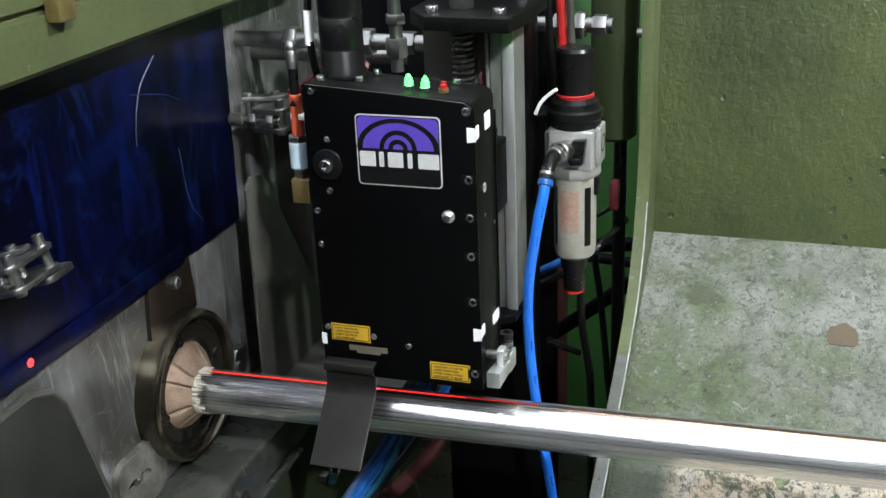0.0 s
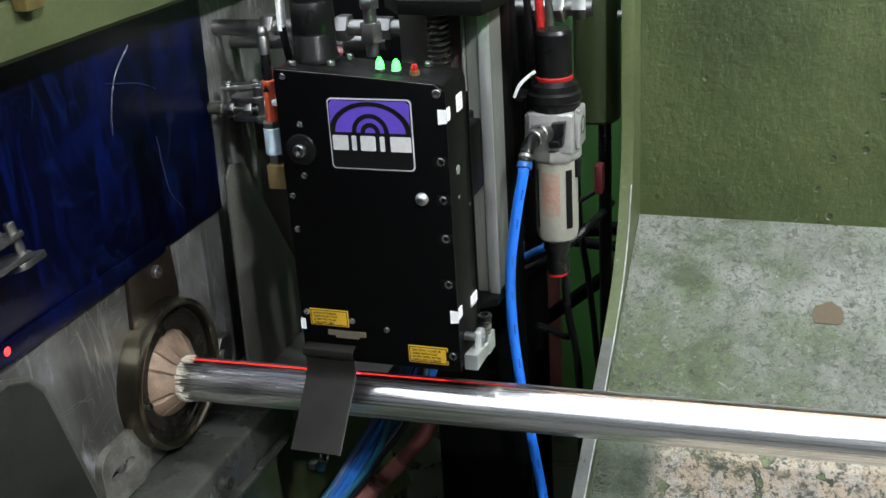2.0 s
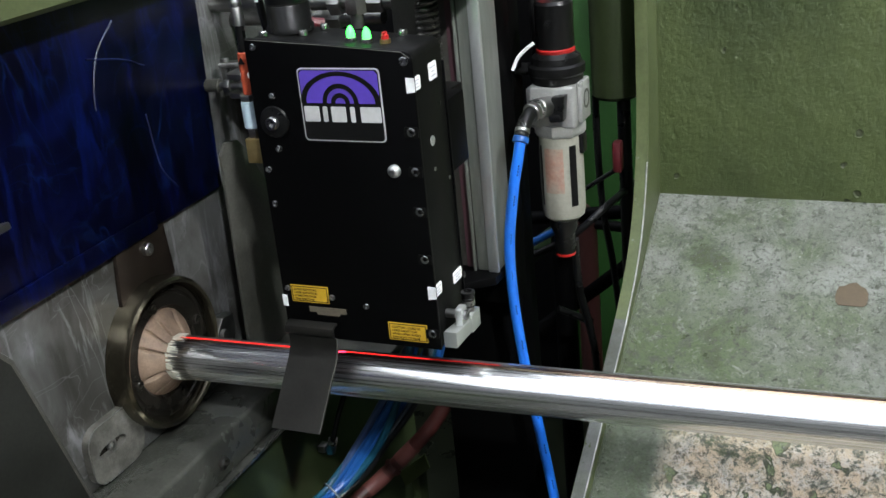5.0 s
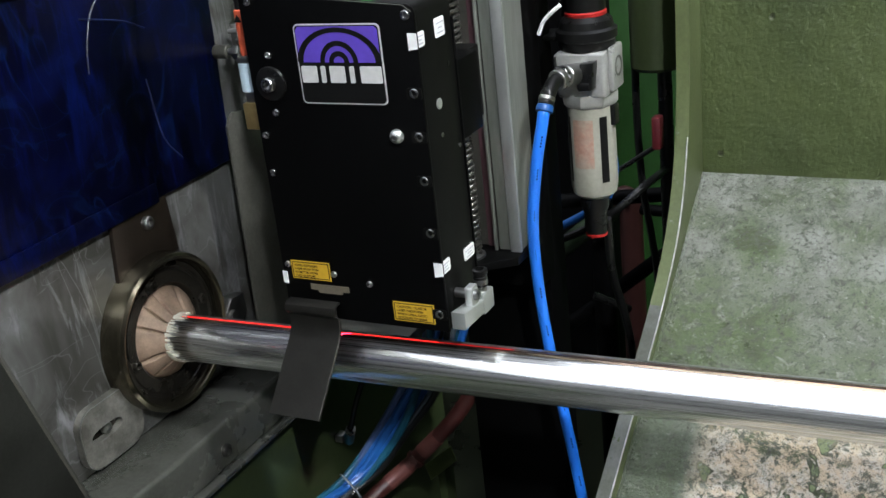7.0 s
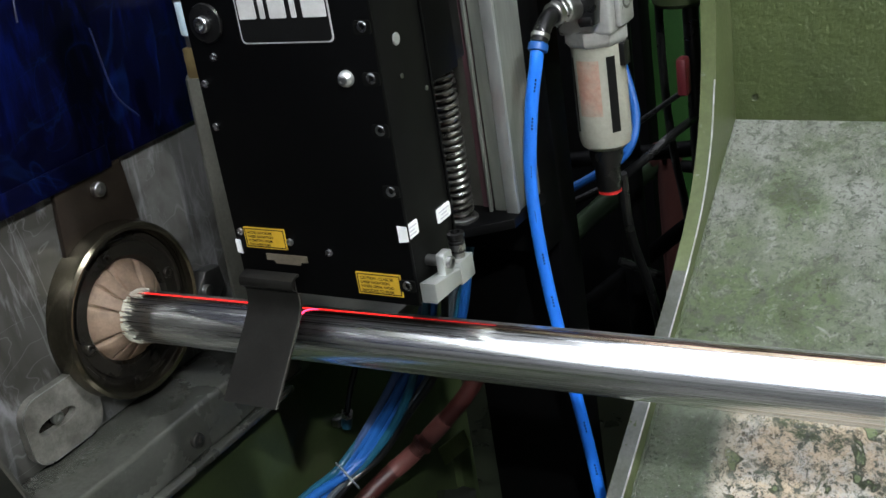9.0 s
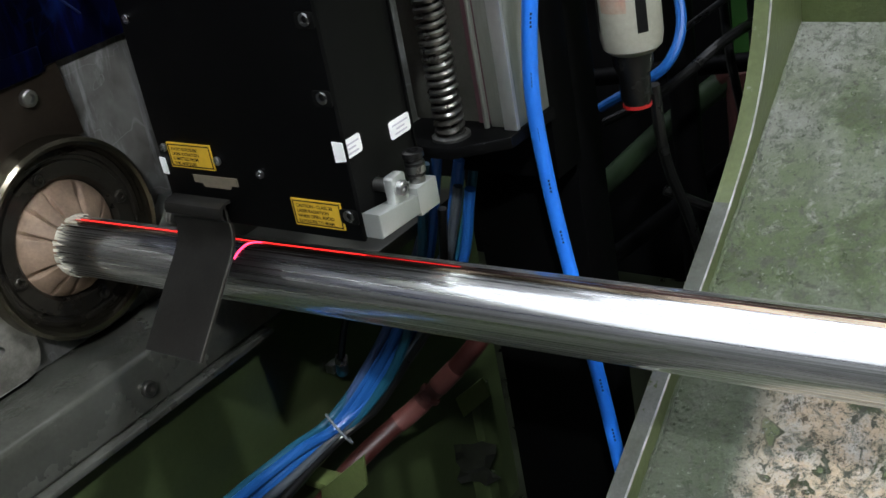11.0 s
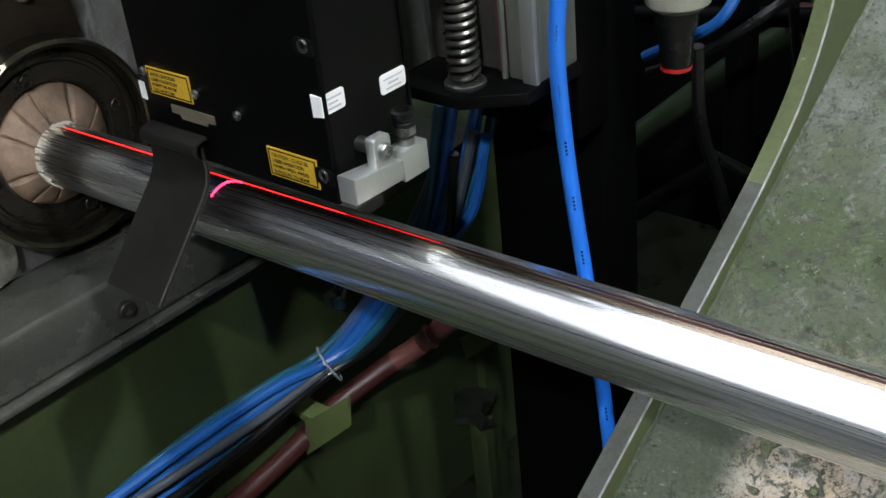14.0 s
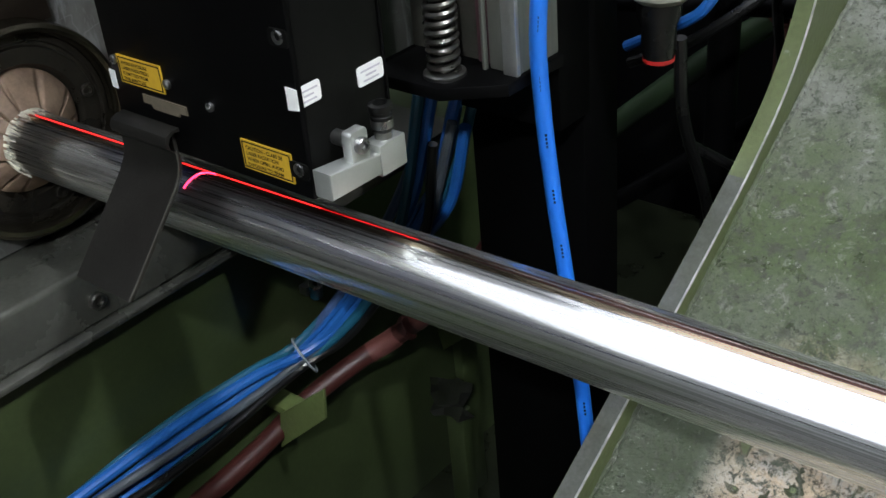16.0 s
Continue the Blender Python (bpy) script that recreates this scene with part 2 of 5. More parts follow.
def wiped(name, clouds, smear, hair, cloud_scale=7.0, smear_scale=24.0, rough=(0.2, 0.5), metal=0.0, spec=0.15, turn=0.5, bump=0.0):
    """A dirty sheet: soft clouds in three tones, wiped smears, hair scuffs."""
    m = bpy.data.materials.new(name)
    m.use_nodes = True
    nt = m.node_tree
    b = nt.nodes["Principled BSDF"]
    co = nt.nodes.new("ShaderNodeTexCoord")

    def tex(scale, stretch, detail=5.0, roughness=0.6, dist=0.0):
        mp = node(nt, "ShaderNodeMapping", Scale=stretch, Rotation=(turn, 0.0, 0.0))
        nt.links.new(co.outputs["Object"], mp.inputs["Vector"])
        n = node(nt, "ShaderNodeTexNoise", Scale=scale, Detail=detail, Roughness=roughness, Distortion=dist)
        nt.links.new(mp.outputs[0], n.inputs["Vector"])
        return n.outputs["Fac"]

    def ramp(fac, stops):
        r = nt.nodes.new("ShaderNodeValToRGB")
        while len(r.color_ramp.elements) < len(stops):
            r.color_ramp.elements.new(0.5)
        for e, (p, c) in zip(r.color_ramp.elements, stops):
            e.position, e.color = p, (*c, 1)
        nt.links.new(fac, r.inputs[0])
        return r.outputs[0]

    def over(fac, under, colour):
        x = nt.nodes.new("ShaderNodeMixRGB")
        nt.links.new(fac, x.inputs[0])
        nt.links.new(under, x.inputs[1])
        x.inputs[2].default_value = (*colour, 1)
        return x.outputs[0]

    c = ramp(tex(cloud_scale, (1, 1, 1), 4, 0.55, 0.8), list(zip((0.38, 0.56, 0.72), clouds)))
    c = over(ramp(tex(smear_scale, (1, 2.4, 0.5), 6, 0.65, 0.6), [(0.52, (0, 0, 0)), (0.7, (0.7, 0.7, 0.7))]), c, smear)
    c = over(ramp(tex(9, (1, 1.6, 0.5), 2, 0.5, 1.2), [(0.556, (0, 0, 0)), (0.563, (0.45, 0.45, 0.45)), (0.572, (0, 0, 0))]), c, hair)
    c = over(ramp(tex(13, (1, 0.7, 1.3), 2, 0.5, 1.6), [(0.47, (0, 0, 0)), (0.475, (0.4, 0.4, 0.4)), (0.482, (0, 0, 0))]), c, hair)
    nt.links.new(c, b.inputs["Base Color"])
    rr = node(nt, "ShaderNodeMapRange")
    rr.inputs["To Min"].default_value, rr.inputs["To Max"].default_value = rough
    nt.links.new(tex(18, (1, 1.5, 0.7)), rr.inputs["Value"])
    nt.links.new(rr.outputs[0], b.inputs["Roughness"])
    b.inputs["Metallic"].default_value = metal
    b.inputs["Specular IOR Level"].default_value = spec
    if bump:
        bp = node(nt, "ShaderNodeBump", Strength=bump, Distance=0.0006)
        nt.links.new(tex(260, (1, 1, 1)), bp.inputs["Height"])
        nt.links.new(bp.outputs[0], b.inputs["Normal"])
    return m


PLATE = wiped("scuffed_steel_wall", ((0.055, 0.053, 0.046), (0.125, 0.124, 0.118), (0.2, 0.2, 0.202)), (0.33, 0.33, 0.35), (0.28, 0.28, 0.29),
              cloud_scale=11.0, smear_scale=26.0, rough=(0.28, 0.5), metal=0.3, spec=0.4, turn=0.35, bump=0.2)
BLUE_SHEET = wiped("dark_blue_acrylic", ((0.0005, 0.0006, 0.0045), (0.0008, 0.0012, 0.011), (0.0016, 0.0034, 0.038)), (0.002, 0.006, 0.07), (0.003, 0.012, 0.068))
TUBE = tube_metal()
SEAM_PALE = mat("pink_tinted_seam", (0.95, 0.76, 0.72), 0.2, 1.0, (0.75, 0.55, 0.5), scale=60, stretch=(0.2, 1, 1), amount=0.6)
STRAW = mat("straw_heat_tint", (0.9, 0.74, 0.55), 0.2, 1.0, (0.8, 0.6, 0.42), scale=40, stretch=(0.1, 1, 1), amount=0.6, bump=0.05)
SEAM = mat("heat_tinted_seam", (0.3, 0.16, 0.13), 0.3, 1.0, (0.07, 0.035, 0.03), scale=60, stretch=(0.2, 1, 1), amount=0.8)


def chute_metal():
    """Scoured chute floor: grey-green paint worn through to pale metal and tan primer, with dark scores."""
    m = bpy.data.materials.new("scoured_chute_floor")
    m.use_nodes = True
    nt = m.node_tree
    b = nt.nodes["Principled BSDF"]
    co = nt.nodes.new("ShaderNodeTexCoord")

    def noise_at(scale, detail=6.0, rough=0.65, dist=0.0):
        n = node(nt, "ShaderNodeTexNoise", Scale=scale, Detail=detail, Roughness=rough, Distortion=dist)
        nt.links.new(co.outputs["Object"], n.inputs["Vector"])
        return n.outputs["Fac"]

    def cut(fac, lo, hi):
        r = nt.nodes.new("ShaderNodeValToRGB")
        r.color_ramp.elements[0].position, r.color_ramp.elements[1].position = lo, hi
        nt.links.new(fac, r.inputs[0])
        return r.outputs[0]

    def over(fac, under, colour):
        x = nt.nodes.new("ShaderNodeMixRGB")
        nt.links.new(fac, x.inputs[0])
        if isinstance(under, tuple):
            x.inputs[1].default_value = (*under, 1)
        else:
            nt.links.new(under, x.inputs[1])
        x.inputs[2].default_value = (*colour, 1)
        return x.outputs[0]

    def times(a, c):
        x = nt.nodes.new("ShaderNodeMath")
        x.operation = "MULTIPLY"
        nt.links.new(a, x.inputs[0])
        nt.links.new(c, x.inputs[1])
        return x.outputs[0]

    c = over(cut(noise_at(8), 0.3, 0.7), (0.115, 0.13, 0.092), (0.205, 0.213, 0.188))
    c = over(cut(noise_at(15, 9, 0.7, 0.3), 0.4, 0.68), c, (0.3, 0.31, 0.28))
    c = over(cut(noise_at(6.5, 5), 0.47, 0.64), c, (0.105, 0.138, 0.066))
    c = over(cut(noise_at(75, 7, 0.7, 0.8), 0.56, 0.68), c, (0.29, 0.3, 0.27))
    # tan primer shows on the lower, most scoured stretch
    sep = nt.nodes.new("ShaderNodeSeparateXYZ")
    nt.links.new(co.outputs["Object"], sep.inputs[0])
    low = node(nt, "ShaderNodeMapRange")
    for k, v in zip(("From Min", "From Max", "To Min", "To Max"), (0.235, 0.2, 0.0, 1.0)):
        low.inputs[k].default_value = v
    nt.links.new(sep.outputs["Y"], low.inputs["Value"])
    right = node(nt, "ShaderNodeMapRange")
    for k, v in zip(("From Min", "From Max", "To Min", "To Max"), (0.25, 0.275, 0.0, 1.0)):
        right.inputs[k].default_value = v
    nt.links.new(sep.outputs["X"], right.inputs["Value"])
    bare = times(times(low.outputs[0], right.outputs[0]), cut(noise_at(16, 8, 0.72), 0.36, 0.41))
    c = over(bare, c, (0.58, 0.46, 0.33))
    c = over(times(bare, cut(noise_at(45, 8, 0.8), 0.45, 0.6)), c, (0.56, 0.53, 0.48))
    flake = noise_at(38, 3, 0.5, 0.4)
    c = over(times(bare, cut(flake, 0.605, 0.615)), c, (0.05, 0.06, 0.03))
    c = over(times(bare, cut(flake, 0.632, 0.645)), c, (0.19, 0.24, 0.12))
    c = over(times(bare, cut(noise_at(95, 7, 0.78), 0.55, 0.6)), c, (0.13, 0.105, 0.075))
    # darker green strip beside the side lip, lower floor only
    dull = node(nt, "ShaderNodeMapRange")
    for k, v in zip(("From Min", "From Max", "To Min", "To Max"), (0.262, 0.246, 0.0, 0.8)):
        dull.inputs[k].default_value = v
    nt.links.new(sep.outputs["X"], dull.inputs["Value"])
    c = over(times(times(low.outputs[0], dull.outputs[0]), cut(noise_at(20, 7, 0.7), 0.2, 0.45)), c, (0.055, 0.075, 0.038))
    c = over(cut(noise_at(13, 8, 0.8, 0.5), 0.55, 0.61), c, (0.075, 0.095, 0.05))
    c = over(cut(noise_at(48, 10, 0.8, 0.6), 0.53, 0.62), c, (0.095, 0.104, 0.08))
    c = over(cut(noise_at(110, 8, 0.75, 0.5), 0.53, 0.6), c, (0.085, 0.092, 0.07))
    c = over(cut(noise_at(230, 6, 0.8), 0.6, 0.68), c, (0.4, 0.41, 0.38))
    c = over(cut(noise_at(330, 5, 0.75), 0.55, 0.66), c, (0.05, 0.055, 0.042))
    nt.links.new(c, b.inputs["Base Color"])
    b.inputs["Metallic"].default_value = 0.15
    rr = node(nt, "ShaderNodeMapRange")
    rr.inputs["To Min"].default_value, rr.inputs["To Max"].default_value = 0.16, 0.46
    nt.links.new(noise_at(40), rr.inputs["Value"])
    nt.links.new(rr.outputs[0], b.inputs["Roughness"])
    bp = node(nt, "ShaderNodeBump", Strength=1.0, Distance=0.005)
    nt.links.new(noise_at(85, 8, 0.7), bp.inputs["Height"])
    dents = node(nt, "ShaderNodeBump", Strength=0.7, Distance=0.007)
    nt.links.new(noise_at(24, 4, 0.6), dents.inputs["Height"])
    nt.links.new(dents.outputs[0], bp.inputs["Normal"])
    nt.links.new(bp.outputs[0], b.inputs["Normal"])
    return m


CHUTE = chute_metal()


def pocked_paint():
    """Thick olive paint over rough plate: broad dark clouds, runs, small craters and chips."""
    m = bpy.data.materials.new("pocked_olive_paint")
    m.use_nodes = True
    nt = m.node_tree
    b = nt.nodes["Principled BSDF"]
    co = nt.nodes.new("ShaderNodeTexCoord")

    def tex(kind, scale, stretch=(1, 1, 1), **kw):
        mp = node(nt, "ShaderNodeMapping", Scale=stretch)
        nt.links.new(co.outputs["Object"], mp.inputs["Vector"])
        n = node(nt, kind, Scale=scale, **kw)
        nt.links.new(mp.outputs[0], n.inputs["Vector"])
        return n

    def ramp(fac, lo, hi, a, c):
        r = nt.nodes.new("ShaderNodeValToRGB")
        r.color_ramp.elements[0].position, r.color_ramp.elements[1].position = lo, hi
        r.color_ramp.elements[0].color, r.color_ramp.elements[1].color = (*a, 1), (*c, 1)
        nt.links.new(fac, r.inputs[0])
        return r.outputs[0]

    def mixed(fac, a, c):
        x = nt.nodes.new("ShaderNodeMixRGB")
        nt.links.new(fac, x.inputs[0])
        nt.links.new(a, x.inputs[1])
        x.inputs[2].default_value = (*c, 1)
        return x.outputs[0]

    cloud = tex("ShaderNodeTexNoise", 7.0, (1, 1, 0.6), Detail=7.0, Roughness=0.62)
    c = ramp(cloud.outputs["Fac"], 0.32, 0.68, (0.034, 0.048, 0.015), (0.072, 0.093, 0.031))
    stain = tex("ShaderNodeTexNoise", 21.0, (1, 1, 0.8), Detail=8.0, Roughness=0.7)
    c = mixed(ramp(stain.outputs["Fac"], 0.55, 0.68, (0, 0, 0), (0.75, 0.75, 0.75)), c, (0.05, 0.062, 0.024))
    pits = tex("ShaderNodeTexVoronoi", 34.0, Randomness=1.0)
    warp = tex("ShaderNodeTexNoise", 90.0, Detail=4.0)
    thin = tex("ShaderNodeTexNoise", 16.0, Detail=2.0)
    d = nt.nodes.new("ShaderNodeMath")
    d.operation = "MULTIPLY_ADD"
    nt.links.new(warp.outputs["Fac"], d.inputs[0])
    d.inputs[1].default_value = 0.22
    nt.links.new(pits.outputs["Distance"], d.inputs[2])
    crater = ramp(d.outputs[0], 0.2, 0.25, (1, 1, 1), (0, 0, 0))
    some = nt.nodes.new("ShaderNodeMath")
    some.operation = "MULTIPLY"
    nt.links.new(crater, some.inputs[0])
    nt.links.new(ramp(thin.outputs["Fac"], 0.45, 0.52, (0, 0, 0), (1, 1, 1)), some.inputs[1])
    c = mixed(some.outputs[0], c, (0.05, 0.058, 0.03))
    speck = tex("ShaderNodeTexNoise", 120.0, Detail=6.0, Roughness=0.75)
    c = mixed(ramp(speck.outputs["Fac"], 0.63, 0.68, (0, 0, 0), (0.7, 0.7, 0.7)), c, (0.045, 0.05, 0.03))
    nt.links.new(c, b.inputs["Base Color"])
    b.inputs["Roughness"].default_value = 0.42
    low = node(nt, "ShaderNodeBump", Strength=0.7, Distance=0.008)
    nt.links.new(stain.outputs["Fac"], low.inputs["Height"])
    deep = node(nt, "ShaderNodeBump", Strength=0.9, Distance=0.003)
    deep.invert = True
    nt.links.new(some.outputs[0], deep.inputs["Height"])
    nt.links.new(low.outputs[0], deep.inputs["Normal"])
    skin = node(nt, "ShaderNodeBump", Strength=0.18, Distance=0.0008)
    nt.links.new(warp.outputs["Fac"], skin.inputs["Height"])
    nt.links.new(deep.outputs[0], skin.inputs["Normal"])
    nt.links.new(skin.outputs[0], b.inputs["Normal"])
    return m


POCKED = pocked_paint()
GREEN_SIDE = mat("worn_olive_side_paint", (0.115, 0.14, 0.058), 0.4, 0.0, (0.075, 0.092, 0.04), scale=14, amount=0.8, fine=260, bump=0.35, depth=0.0008,
                 chips=(0.17, 0.18, 0.14), chip_scale=45, chip_cut=0.64)
BARE_EDGE = mat("bare_rubbed_plate_edge", (0.2, 0.205, 0.195), 0.34, 0.6, (0.1, 0.11, 0.08), scale=25, amount=0.8, fine=420,
                chips=(0.085, 0.105, 0.05), chip_scale=35, chip_cut=0.6)


# ---- builders ----
def thing(name, base, label, category, group="", kind=""):
    e = new(name)
    e.location = base
    e.empty_display_size = 0.02
    return tagged(e, label, category, group, kind)


def part(name, bm, material, parent, label="", smooth=True):
    """Links a bmesh, built in world places, as one mesh under a thing or a part."""
    me = bpy.data.meshes.new(name)
    bmesh.ops.recalc_face_normals(bm, faces=bm.faces)
    bm.to_mesh(me)
    bm.free()
    me.materials.append(material)
    if smooth:
        me.polygons.foreach_set("use_smooth", [True] * len(me.polygons))
        me.set_sharp_from_angle(angle=radians(35))
    ob = new(name, me)
    if parent is not None:
        ob.parent = parent
        if parent.type == "EMPTY":
            ob.matrix_parent_inverse = Matrix.Translation(-parent.location)
    if label:
        ob["label"] = label
    return ob


def solo(name, bm, material, label, category, group="", kind="", smooth=True):
    return tagged(part(name, bm, material, None, "", smooth), label, category, group, kind)


def box(x0, x1, y0, y1, z0, z1, bevel=0.0, seg=2, bm=None):
    bm = bm or bmesh.new()
    m = Matrix.Translation(((x0 + x1) / 2, (y0 + y1) / 2, (z0 + z1) / 2)) @ Matrix.Diagonal((x1 - x0, y1 - y0, z1 - z0, 1))
    made = bmesh.ops.create_cube(bm, size=1, matrix=m)["verts"]
    if bevel:
        edges = list({e for v in made for e in v.link_edges})
        bmesh.ops.bevel(bm, geom=edges, offset=bevel, segments=seg, affect="EDGES", profile=0.5)
    return bm


def prism(outline, axis, a, b, bevel=0.0, bm=None):
    """A plate of the given outline between a and b along an axis; the outline gives the two other coordinates in order."""
    bm = bm or bmesh.new()

    def place(u, v, w):
        return {"x": (w, u, v), "y": (u, w, v), "z": (u, v, w)}[axis]
    lo = [bm.verts.new(place(u, v, a)) for u, v in outline]
    hi = [bm.verts.new(place(u, v, b)) for u, v in outline]
    n = len(outline)
    faces = [bm.faces.new(lo), bm.faces.new(hi[::-1])]
    for i in range(n):
        faces.append(bm.faces.new((lo[i], hi[i], hi[(i + 1) % n], lo[(i + 1) % n])))
    if bevel:
        edges = [e for f in faces[:2] for e in f.edges]
        bmesh.ops.bevel(bm, geom=edges, offset=bevel, segments=2, affect="EDGES", profile=0.5)
    return bm


def rounded(u0, u1, v0, v1, r, n=5):
    out = []
    for cu, cv, a in ((u1 - r, v1 - r, 0), (u0 + r, v1 - r, 90), (u0 + r, v0 + r, 180), (u1 - r, v0 + r, 270)):
        for k in range(n + 1):
            t = radians(a + 90 * k / n)
            out.append((cu + r * math.cos(t), cv + r * math.sin(t)))
    return out


def frame_axes(d):
    d = Vector(d).normalized()
    s = Vector((0, 0, 1)) if abs(d.z) < 0.9 else Vector((0, 1, 0))
    u = d.cross(s).normalized()
    return d, u, d.cross(u)


def lathe(profile, base, direction=(0, 0, 1), seg=32, bm=None):
    """Turns (radius, height) pairs round the line from base along direction."""
    bm = bm or bmesh.new()
    d, u, v = frame_axes(direction)
    rings = []
    for r, h in profile:
        c = Vector(base) + d * h
        if r < 1e-6:
            rings.append([bm.verts.new(c)])
        else:
            rings.append([bm.verts.new(c + (u * math.cos(a) + v * math.sin(a)) * r) for a in (2 * math.pi * k / seg for k in range(seg))])
    for a, b in zip(rings, rings[1:]):
        if len(a) == 1 and len(b) == 1:
            continue
        for k in range(seg):
            j = (k + 1) % seg
            if len(a) == 1:
                bm.faces.new((a[0], b[k], b[j]))
            elif len(b) == 1:
                bm.faces.new((a[k], a[j], b[0]))
            else:
                bm.faces.new((a[k], a[j], b[j], b[k]))
    return bm


def rod(p, q, r, seg=20, bevel=0.0, bm=None):
    h = (Vector(q) - Vector(p)).length
    e = bevel or min(r, h) * 0.12
    return lathe([(0, 0), (r - e, 0), (r, e), (r, h - e), (r - e, h), (0, h)], p, Vector(q) - Vector(p), seg, bm)


def spline(points, n=12):
    """A smooth line through the points."""
    p = [Vector(q) for q in points]
    p = [2 * p[0] - p[1], *p, 2 * p[-1] - p[-2]]
    out = []
    for i in range(1, len(p) - 2):
        for k in range(n):
            t = k / n
            a, b, c, d = p[i - 1:i + 3]
            out.append(0.5 * (2 * b + (c - a) * t + (2 * a - 5 * b + 4 * c - d) * t ** 2 + (3 * b - a - 3 * c + d) * t ** 3))
    return out + [p[-2]]


def sweep(line, r, seg=10, bm=None):
    """A round cord along a line of points."""
    bm = bm or bmesh.new()
    line = [Vector(q) for q in line]
    u = None
    rings = []
    for i, c in enumerate(line):
        d = (line[min(i + 1, len(line) - 1)] - line[max(i - 1, 0)]).normalized()
        if u is None:
            _, u, _ = frame_axes(d)
        u = (u - d * u.dot(d)).normalized()
        v = d.cross(u)
        rings.append([bm.verts.new(c + (u * math.cos(a) + v * math.sin(a)) * r) for a in (2 * math.pi * k / seg for k in range(seg))])
    for a, b in zip(rings, rings[1:]):
        for k in range(seg):
            j = (k + 1) % seg
            bm.faces.new((a[k], a[j], b[j], b[k]))
    bm.faces.new(rings[0][::-1])
    bm.faces.new(rings[-1])
    return bm


def screw(c, direction, r=0.0034, h=0.003, bm=None):
    """Socket-head cap screw with a hexagonal recess."""
    return lathe([(r, 0), (r, h * 0.8), (r * 0.86, h), (r * 0.55, h), (r * 0.5, h * 0.35), (0, h * 0.35)], c, direction, 12, bm)


def hexnut(c, direction, r, h, bm=None):
    return lathe([(0, 0), (r * 0.95, 0), (r, h * 0.1), (r, h * 0.9), (r * 0.95, h), (0, h)], c, direction, 6, bm)


def words(name, lines, size, origin, right, up, material, parent, gap=1.25):
    """Lines of writing from the upper left corner, laid along right and up."""
    right, up = Vector(right).normalized(), Vector(up).normalized()
    turn = Matrix((right, up, right.cross(up))).transposed().to_4x4()
    for k, line in enumerate(lines):
        cu = bpy.data.curves.new(name, "FONT")
        cu.body, cu.size, cu.offset = line, size, size * 0.028
        tmp = new(name, cu)
        me = bpy.data.meshes.new_from_object(tmp.evaluated_get(bpy.context.evaluated_depsgraph_get()))
        bpy.data.objects.remove(tmp)
        me.transform(Matrix.Translation(Vector(origin) - up * size * gap * (k + 0.8)) @ turn)
        me.materials.clear()
        me.materials.append(material)
        new(name, me).parent = parent


# ---- the hall ----
# unseen shell added to close the hall; its dark tones limit bounced light
solo("floor", box(-5, 5, -5, 5, -0.1, 0, 0), CONCRETE, "grey workshop concrete floor", "floor", kind="structure")
solo("ceiling", box(-5, 5, -5, 5, 3.6, 3.7), CEILING, "plain unseen hall ceiling", "ceiling", kind="structure")
solo("wall_north", box(-5, 5, 5, 5.1, 0, 3.6), HALLWALL, "plain unseen hall wall", "wall", kind="structure")
solo("wall_south", box(-5, 5, -5.1, -5, 0, 3.6), HALLWALL, "plain unseen hall wall", "wall", kind="structure")
solo("wall_east", box(5, 5.1, -5.1, 5.1, 0, 3.6), HALLWALL, "plain unseen hall wall", "wall", kind="structure")
solo("wall_west", box(-5.1, -5, -5.1, 5.1, 0, 3.6), HALLWALL, "plain unseen hall wall", "wall", kind="structure")


def ceiling_light(y, x0, x1, z):
    t = thing("ceiling_light", ((x0 + x1) / 2, y, z), "long white fluorescent luminaire hung over the line", "ceiling light", "luminaires over the line")
    bm = box(x0, x1, y - 0.265, y + 0.265, z, z + 0.06, 0.008)
    part("frame", bm, WHITE, t)
    part("diffuser", prism(rounded(x0 + 0.02, x1 - 0.02, y - 0.25, y + 0.25, 0.02), "z", z - 0.008, z - 0.001), TUBE_LIGHT, t)
    for x in (x0 + 0.3, x1 - 0.3):
        part("hanger", rod((x, y, z + 0.05), (x, y, 3.6), 0.006), STEEL, t)


for ly in LAMP_ROWS:
    ceiling_light(ly, -3.2, 0.7, 2.75)

def floodlight(place, strength):
    t = thing("floodlight", place, "small round industrial spot lamp hung over the working side", "floodlight", "spot lamps over the line")
    aim = (Vector((0.05, 0.05, 1.0)) - Vector(place)).normalized()
    part("reflector", lathe([(0.02, -0.12), (0.05, -0.1), (0.075, 0.015), (0.072, 0.015), (0.047, -0.095), (0.0, -0.1)], place, aim, 32), ALU, t)
    part("glass", lathe([(0.0, 0.0), (0.035, 0.0), (0.035, -0.01), (0.0, -0.01)], place, aim, 24), glow("spot_lamp_glass", (0.95, 1.0, 1.03), strength), t)
    part("hanger", rod(Vector(place) - aim * 0.1, (place[0] - aim.x * 0.1, place[1] - aim.y * 0.1, 3.6), 0.01), STEEL, t)


for place, strength in FLOODS:
    floodlight(place, strength)

# ---- machine bed and rear ----
bed = thing("machine_bed", (-0.1, 0.3, 0), "dark green painted steel machine bed under the tube line", "machine bed")
part("base", box(-0.6, 0.9, -0.25, 0.9, 0.0, 0.55, 0.01), BASE_DARK, bed, "dark base")
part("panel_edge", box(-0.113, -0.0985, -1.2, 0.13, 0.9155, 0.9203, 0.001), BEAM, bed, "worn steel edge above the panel")
